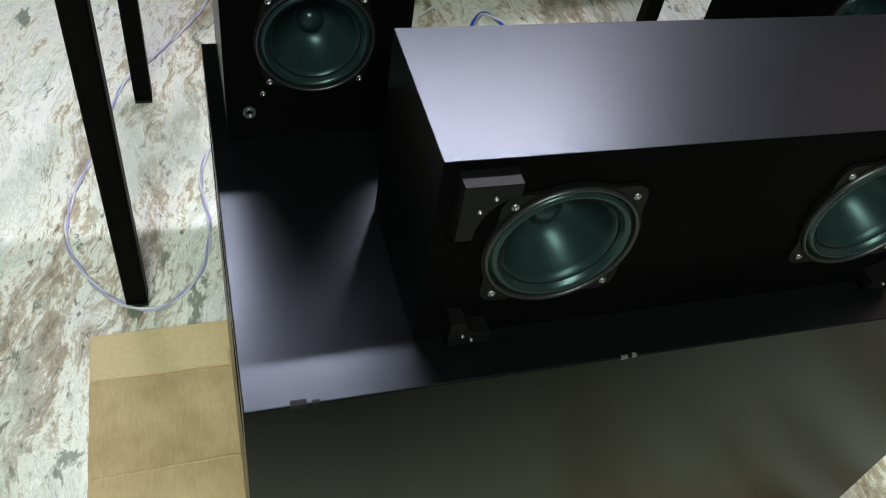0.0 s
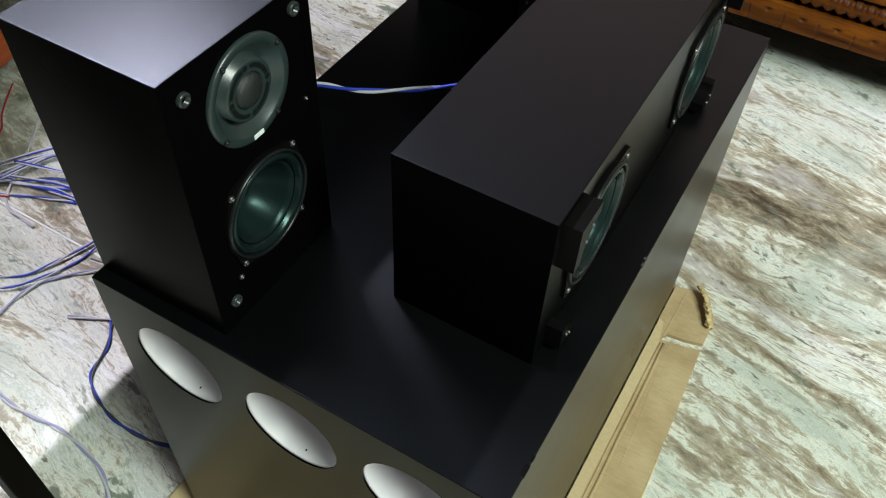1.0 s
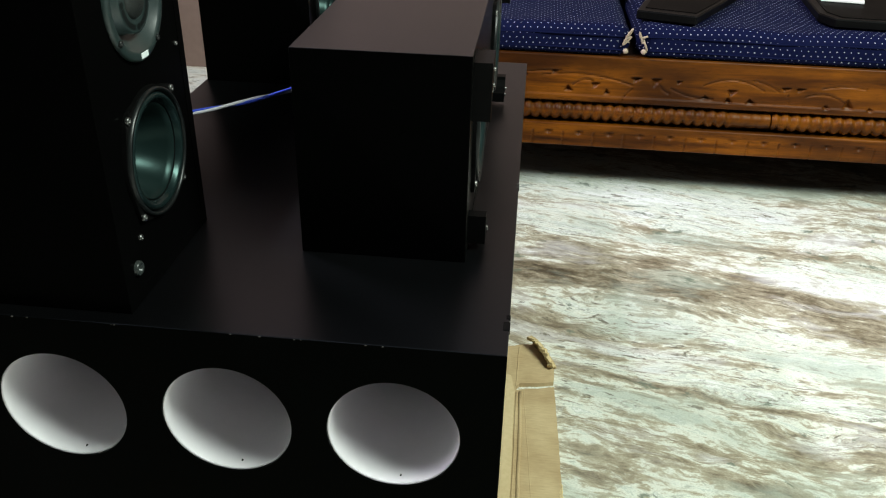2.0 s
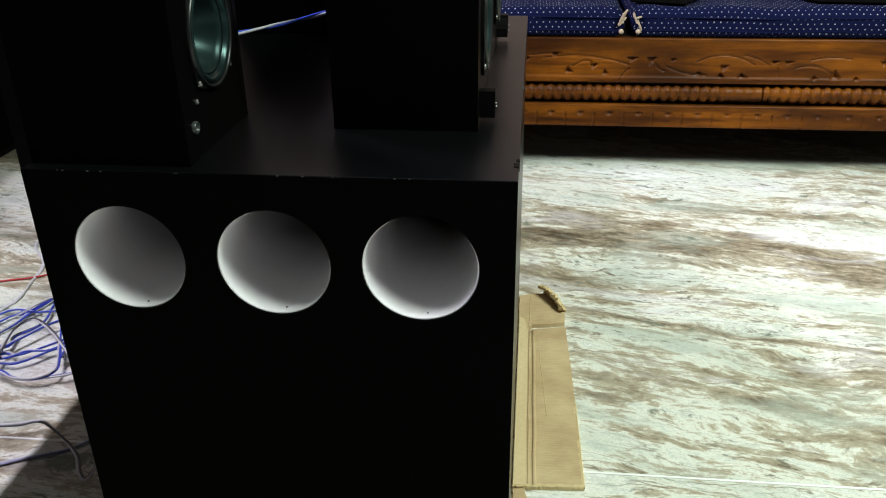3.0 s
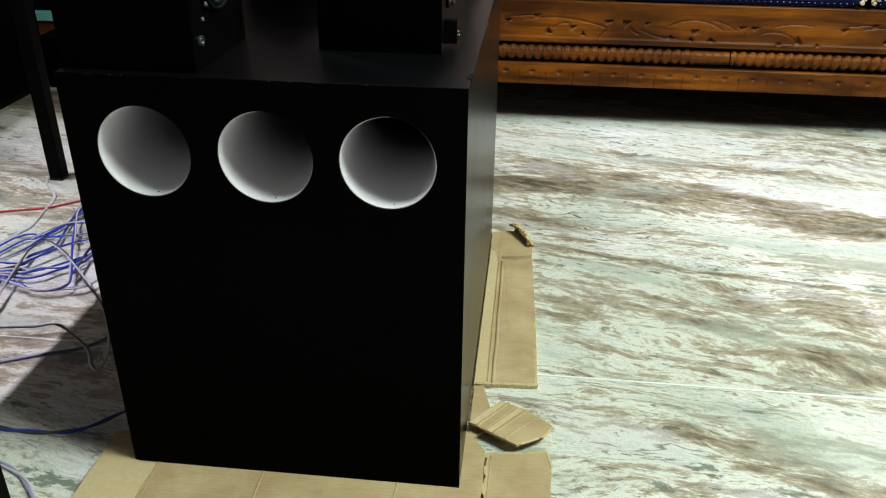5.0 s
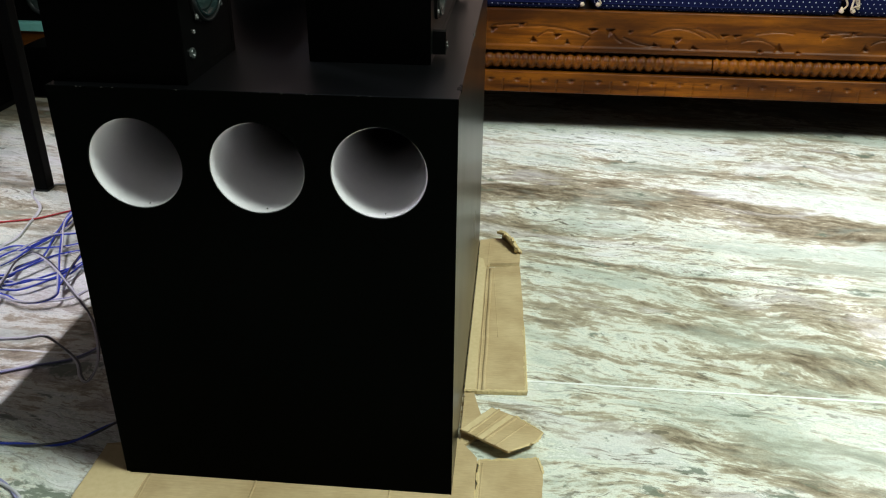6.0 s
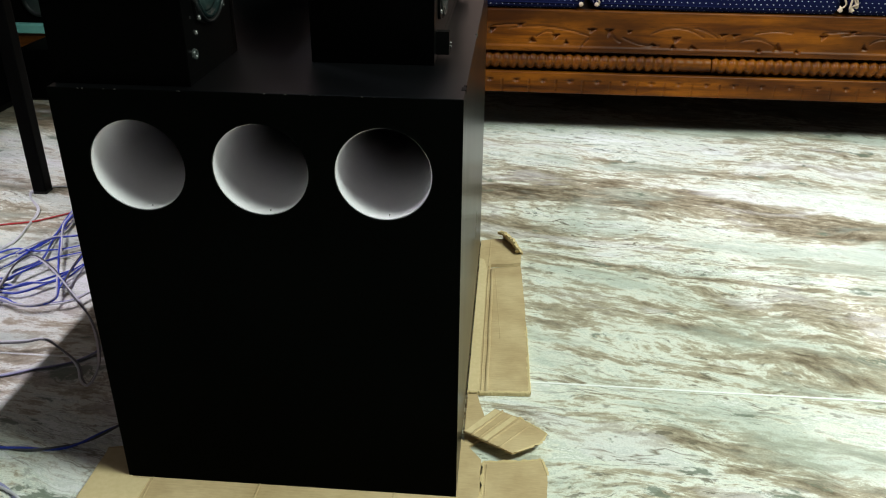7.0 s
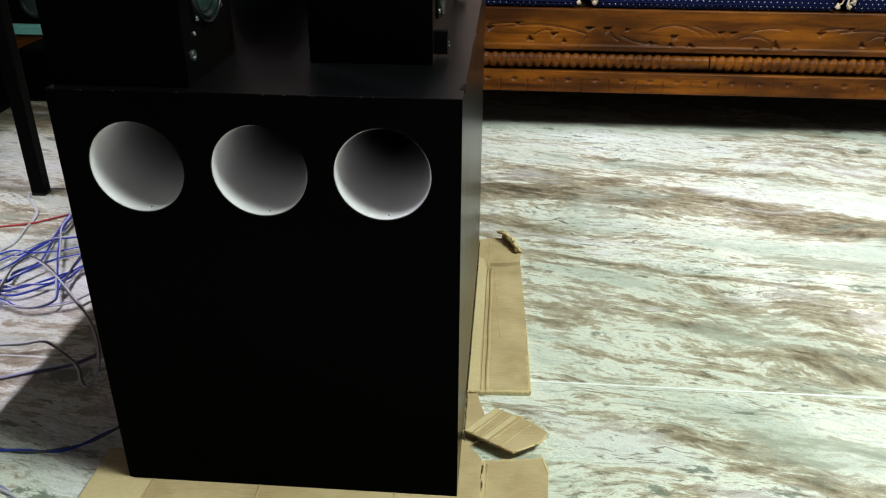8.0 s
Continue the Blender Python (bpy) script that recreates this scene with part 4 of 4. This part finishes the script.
def leaf_cut(x, z):
    """Depth of the carving: three-cornered knife chips and thin curved stems."""
    u = (x + 0.06) % REPEAT - 0.06
    d = 0.0
    for cx, cz, half, high in CHIPS:
        q = (z - cz) / high
        if 0.0 <= q <= 1.0:
            side = 1.0 - abs(u - cx + 0.3 * half * q) / max(1e-5, half * (1.0 - q))
            if side > 0.0:
                d = max(d, 0.0105 * min(1.0, 1.8 * side) * (1.0 - 0.5 * q))
    for xa, za, xb, zb, bulge, half in STEMS:
        lo, hi = min(xa, xb), max(xa, xb)
        if lo <= u <= hi:
            t = (u - xa) / (xb - xa)
            w = abs(z - (za + (zb - za) * t + bulge * 4 * t * (1 - t))) / half
            if w < 1.6:
                d = max(d, 0.0058 * (1 - w / 1.6))
    if z < 0.272:
        d -= 0.004
    return d


def notch_cut(x, z):
    u, w = (x - 0.03) % 0.078, z - 0.168
    d = max(0.0, 0.0065 - abs(u - 0.039) * 0.5 - max(0.0, -w) * 0.9) if -0.008 < w < 0.006 else 0.0
    if abs(((x + 0.011) % 0.078) - 0.039) < 0.0025 and w < 0.004:
        d = max(d, 0.0028)
    return d


sofa = thing("wooden_sofa", ((SX0 + SX1) / 2, 1.9, 0.0), "varnished orange-brown wooden sofa with carved and turned rails", "sofa")
part("upper_rail", carved_rail(SX0, SX1, SY, SY + 0.032, 0.254, 0.372, leaf_cut, 0.003), WOOD, sofa, "broad rail carved with leaves", True)
part("lower_rail", carved_rail(SX0, SX1, SY - 0.004, SY + 0.032, 0.133, 0.195, notch_cut, 0.0026), WOOD, sofa, "rail with notched carving", True)


def turned_rod(x0, x1, weak):
    bm = bmesh.new()
    step, n, rings = 0.0032, 18, []
    k = int((x1 - x0) / step)
    for i in range(k + 1):
        x = x0 + (x1 - x0) * i / k
        amp = 0.0040 if x < weak else 0.0012
        if min(x - x0, x1 - x) < 0.006:
            amp = 0.0
        ring = []
        for j in range(n):
            t = 2 * math.pi * j / n
            r = 0.0205 - amp + amp * 2 * abs(math.sin(math.pi * x / 0.0258 + 0.35 * t / (2 * math.pi) * math.pi))
            ring.append(bm.verts.new((x, SY + 0.016 - r * math.cos(t), 0.2245 + r * math.sin(t))))
        rings.append(ring)
    for a, b in zip(rings, rings[1:]):
        for j in range(n):
            bm.faces.new((a[j], b[j], b[(j + 1) % n], a[(j + 1) % n]))
    bm.faces.new(rings[0]), bm.faces.new(rings[-1][::-1])
    return bm


part("turned_rail", turned_rod(SX0 + 0.03, 0.619, 0.52), WOOD, sofa, "rail turned into close beads", True)
part("turned_rail", turned_rod(0.623, SX1 - 0.03, 9), WOOD, sofa, "rail turned into close beads", True)
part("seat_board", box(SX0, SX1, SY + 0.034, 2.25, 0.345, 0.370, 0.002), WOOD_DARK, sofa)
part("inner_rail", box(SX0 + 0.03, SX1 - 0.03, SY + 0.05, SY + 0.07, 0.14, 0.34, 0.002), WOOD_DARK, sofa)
# unseen boards, added to keep light out from under the sofa
part("back_light_block", box(SX0, SX1, 2.21, 2.25, 0.004, 0.344, 0.002), WOOD_DARK, sofa)
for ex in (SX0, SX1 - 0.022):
    part("end_light_block", box(ex, ex + 0.022, SY + 0.125, 2.14, 0.05, 0.344, 0.002), WOOD_DARK, sofa)
for lx in (SX0 + 0.04, SX1 - 0.04):
    for ly in (SY + 0.085, 2.18):
        part("leg", box(lx - 0.03, lx + 0.03, ly - 0.012, ly + 0.028, 0, 0.345, 0.004), WOOD, sofa)


def cushion(x0, x1):
    """A soft seat pad with rounded edges, sagging front and a piped seam; UVs follow its length and girth."""
    c = thing("seat_cushion", ((x0 + x1) / 2, 1.86, 0.372), "navy blue seat cushion with small white dots on the sofa", "cushion", "sofa cushions")
    y0, y1, z0, z1, r = SY - 0.002, 2.19, 0.3725, 0.448, 0.026
    prof = []
    for cy, cz, a0 in ((y0 + r, z0 + r * 0.6, 270), (y0 + r, z1 - r, 180), (y1 - r, z1 - r, 90), (y1 - r, z0 + r * 0.6, 0)):
        rz = r * 0.6 if cz < 0.41 else r
        for k in range(7):
            t = radians(a0 - 15 * k)
            prof.append((cy + r * math.cos(t), cz + rz * math.sin(t)))
    # more points over the top for sag
    full = []
    for (ay, az), (by, bz) in zip(prof, prof[1:] + prof[:1]):
        m = max(1, int(math.hypot(by - ay, bz - az) / 0.03))
        full += [(ay + (by - ay) * k / m, az + (bz - az) * k / m) for k in range(m)]
    bm = bmesh.new()
    uvl = bm.loops.layers.uv.new("UVMap")
    nx = 40
    girth = [0.0]
    for (ay, az), (by, bz) in zip(full, full[1:] + full[:1]):
        girth.append(girth[-1] + math.hypot(by - ay, bz - az))
    rings = []
    for i in range(nx + 1):
        f = i / nx
        x = x0 + (x1 - x0) * f
        e = min(1.0, min(f, 1 - f) * (x1 - x0) / 0.03)
        inset = 0.03 * (1 - math.sqrt(max(0, 1 - (1 - e) ** 2)))
        ring = []
        for y, z in full:
            cy, cz = (y0 + y1) / 2, (z0 + z1) / 2
            wob = 0.004 * noise.noise((x * 7, y * 7, z * 9))
            yy = y + (inset if y < cy else -inset) + (wob if z > z0 + 0.012 else 0)
            zz = z + (-inset * 0.8 if z > cz else inset * 0.4) + (wob * 1.2 if z > cz else 0)
            ring.append(bm.verts.new((x, yy, max(zz, z0))))
        rings.append(ring)
    n = len(full)
    for i in range(nx):
        for j in range(n):
            f = bm.faces.new((rings[i][j], rings[i + 1][j], rings[i + 1][(j + 1) % n], rings[i][(j + 1) % n]))
            for lp, (a, b) in zip(f.loops, ((i, j), (i + 1, j), (i + 1, j + 1), (i, j + 1))):
                lp[uvl].uv = ((x1 - x0) * a / nx, girth[b])
    bm.faces.new(rings[0][::-1]), bm.faces.new(rings[-1])
    part("pad", bm, CLOTH, c, "", True)
    for zz in (z0 + 0.018, z1 - 0.024):
        part("seam", tube(spline([(x0 + 0.012 + (x1 - x0 - 0.024) * k / 10, y0 - 0.0005 + 0.0015 * math.sin(k * 2.1), zz + 0.0015 * math.sin(k)) for k in range(11)], 0.02), 0.0022, 6), CLOTH, c, "", True)
    return c


GAPS = (-0.59, 0.258, 0.955, 1.70)
for a, b in zip(GAPS, GAPS[1:]):
    cushion(a + 0.008, b - 0.008)


def cord_knot(x, y, z, seed):
    rk = random.Random(seed)
    k = thing("cushion_tie", (x, y, z), "frayed pale cushion tie at a cushion corner", "cord", "cushion ties")
    pts = [(x, y, z)]
    for _ in range(7):
        pts.append((x + rk.uniform(-0.014, 0.014), y - rk.uniform(0.001, 0.010), z + rk.uniform(-0.028, 0.026)))
    part("cord", tube(spline(pts, 0.004), 0.0026, 6), TIE, k, "", True)
    b = bmesh.new()
    bmesh.ops.create_icosphere(b, subdivisions=2, radius=0.0065, matrix=Matrix.Translation((x + rk.uniform(-0.006, 0.006), y - 0.004, z - 0.03)))
    for v in b.verts:
        v.co += 0.002 * Vector(noise.noise_vector(v.co * 300))
    part("knot", b, TIE, k, "", True)


TIE = varied("pale_cord", (0.16, 0.10, 0.07), (0.50, 0.40, 0.30), 0.8, 500, relief=0.5)
for gx in (0.240, 0.278, 0.938, 0.972):
    cord_knot(gx, SY - 0.003, 0.420, int(gx * 1000))

# ---- things on the sofa ----
for x0, y0, pts in ((0.27, 1.57, [(0.262, 1.60), (0.40, 1.555), (0.56, 1.86), (0.57, 1.98), (0.36, 1.98)]), (0.72, 1.60, [(0.715, 1.66), (0.74, 1.60), (1.02, 1.575), (1.12, 1.90), (0.74, 1.92)])):
    t = thing("black_tray", (x0 + 0.12, y0 + 0.15, 0.452), "flat black tray lying on the blue cushions", "tray", "black trays on the sofa")
    part("board", prism(pts, 0.4525, 0.474, 0.003), PLASTIC, t)
    cxm, cym = sum(p[0] for p in pts) / len(pts), sum(p[1] for p in pts) / len(pts)
    part("inset", prism([(cxm + (x - cxm) * 0.86, cym + (y - cym) * 0.86) for x, y in pts], 0.474, 0.4755), BLACK_METAL, t)
PAPERS = [("yellow", (0.75, 0.6, 0.08)), ("red", (0.65, 0.06, 0.07)), ("white", (0.8, 0.8, 0.78)), ("green", (0.2, 0.5, 0.35))]
PM = {n: varied(n + "_print", tuple(0.9 * k for k in c), c, 0.35, 40) for n, c in PAPERS}
leaf = thing("printed_packet", (0.2, 1.9, 0.452), "colourful printed packet lying on the blue cushion", "packet")
part("sheet", prism([(0.085, 1.96), (0.144, 1.835), (0.315, 1.92), (0.33, 2.06), (0.12, 2.08)], 0.4525, 0.458), PM["white"], leaf)
part("band", prism([(0.10, 1.945), (0.144, 1.845), (0.205, 1.876), (0.16, 1.99)], 0.458, 0.4588), PM["yellow"], leaf)
part("band", prism([(0.21, 1.875), (0.31, 1.925), (0.318, 1.95), (0.205, 1.90)], 0.458, 0.4588), PM["red"], leaf)
bag = thing("pale_packet", (0.86, 1.80, 0.476), "small white and green packet on the black tray", "packet")
part("wrap", prism([(0.755, 1.79), (0.86, 1.772), (0.885, 1.86), (0.78, 1.88)], 0.4757, 0.484, 0.002), PM["white"], bag)
part("stripe", prism([(0.80, 1.79), (0.825, 1.786), (0.845, 1.855), (0.82, 1.86)], 0.484, 0.4848), PM["green"], bag)

# ---- black table: only its legs come into view ----
table = thing("black_table", (-0.835, 0.43, 0), "black table with slim square legs on the marble", "table")
for lx, ly in ((-0.584, -0.135), (-1.108, -0.115), (-1.108, 0.975), (-0.584, 0.975)):
    leg = part("leg", box(lx - 0.017, lx + 0.017, ly - 0.017, ly + 0.017, 0.006, 0.905, 0.003), BLACK_METAL, table)
    part("foot", box(lx - 0.0165, lx + 0.0165, ly - 0.0165, ly + 0.0165, 0, 0.0058, 0.001), RUBBER, leg)
part("tabletop", box(-1.15, -0.524, -0.18, 1.02, 0.905, 0.93, 0.003), BLACK_METAL, table)

for ly in (-0.135, 0.975):
    part("top_rail", box(-1.091, -0.601, ly - 0.013, ly + 0.013, 0.879, 0.9045, 0.002), BLACK_METAL, table)

# ---- second sofa and tower speaker on the far side ----
chair = thing("wooden_settee", (-1.46, 0.17, 0), "red-brown varnished wooden settee with rounded rails", "sofa")
LX = -1.46
part("lower_rail", box(LX - 0.045, LX, 0.17, 1.33, 0.13, 0.20, 0.018, 4), WOOD_RED, chair, "", True)
part("upper_rail", box(LX - 0.04, LX, 0.20, 1.33, 0.26, 0.37, 0.010, 3), WOOD_RED, chair, "", True)
part("arm_post", box(LX - 0.05, LX - 0.004, 0.82, 0.90, 0.20, 0.62, 0.012, 3), WOOD_RED, chair, "", True)
part("end_rail", box(-2.1, LX - 0.045, 0.172, 0.215, 0.13, 0.20, 0.016, 4), WOOD_RED, chair, "", True)
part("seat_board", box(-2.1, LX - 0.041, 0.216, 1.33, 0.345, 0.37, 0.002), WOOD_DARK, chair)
for ly in (0.20, 1.30):
    part("leg", box(LX - 0.15, LX - 0.11, ly - 0.02, ly + 0.02, 0.0, 0.345, 0.006), WOOD_RED, chair)
    part("leg", box(-2.1, -2.06, ly - 0.02, ly + 0.02, 0.0, 0.345, 0.006), WOOD_RED, chair)
chair.location, chair.rotation_euler = (-1.325, 0.16, 0), (0, 0, radians(10.5))
tower = thing("tower_speaker", (-1.75, 1.44, 0), "tall black speaker cabinet standing on the marble", "speaker")
part("body", box(-1.95, -1.562, 1.27, 1.75, 0.02, 0.98, 0.003), VINYL, tower)
part("plinth", box(-1.94, -1.572, 1.28, 1.74, 0, 0.0198, 0.002), PLASTIC, tower)
wire([(-1.552, 1.33, 0.10), (-1.550, 1.37, 0.16), (-1.549, 1.405, 0.25), (-1.550, 1.43, 0.36), (-1.552, 1.46, 0.52), (-1.556, 1.48, 0.66)], "thin red wire hanging down the black speaker", (RED_WIRE,), 0.003)

case = thing("black_case", (-1.49, 1.83, 0), "low black box on the marble beside the tall speaker", "box")
part("body", box(-1.558, -1.42, 1.715, 1.95, 0.006, 0.172, 0.004), VINYL, case)
part("foot_strip", box(-1.55, -1.43, 1.722, 1.94, 0, 0.0058, 0.001), RUBBER, case)

# ---- low stand with a black speaker by the far wall ----
stand = thing("low_stand", (-1.8, 2.31, 0), "low wooden stand with a teal painted top edge", "stand")
part("base", box(-2.05, -1.5, 2.2, 2.43, 0, 0.113, 0.003), WOOD, stand)
part("top", box(-2.07, -1.48, 2.185, 2.435, 0.1135, 0.148, 0.004), varied("teal_paint", (0.10, 0.30, 0.28), (0.16, 0.40, 0.36), 0.4, 60), stand, "teal painted top")
wb = thing("woofer_box", (-1.76, 2.32, 0.148), "black loudspeaker with a round cone on a low stand", "speaker")
part("body", box(-1.95, -1.57, 2.215, 2.43, 0.148, 0.60, 0.003), VINYL, wb)
ring = lathe_x([(0.062, 0.0), (0.060, 0.008), (0.052, 0.006), (0.046, 0.001)], 0, 0, 0, 40)
bmesh.ops.transform(ring, matrix=pose(-1.74, 2.214, 0.232, 0, 0, -90), verts=ring.verts)
drv = part("woofer", ring, RUBBER, wb, "woofer with a grey-green cone", True)
dish = lathe_x([(0.046, 0.001), (0.036, 0.004), (0.02, 0.008), (0.0, 0.009)], 0, 0, 0, 40)
bmesh.ops.transform(dish, matrix=pose(-1.74, 2.214, 0.232, 0, 0, -90), verts=dish.verts)
part("cone", dish, PLATE, drv, "", True)
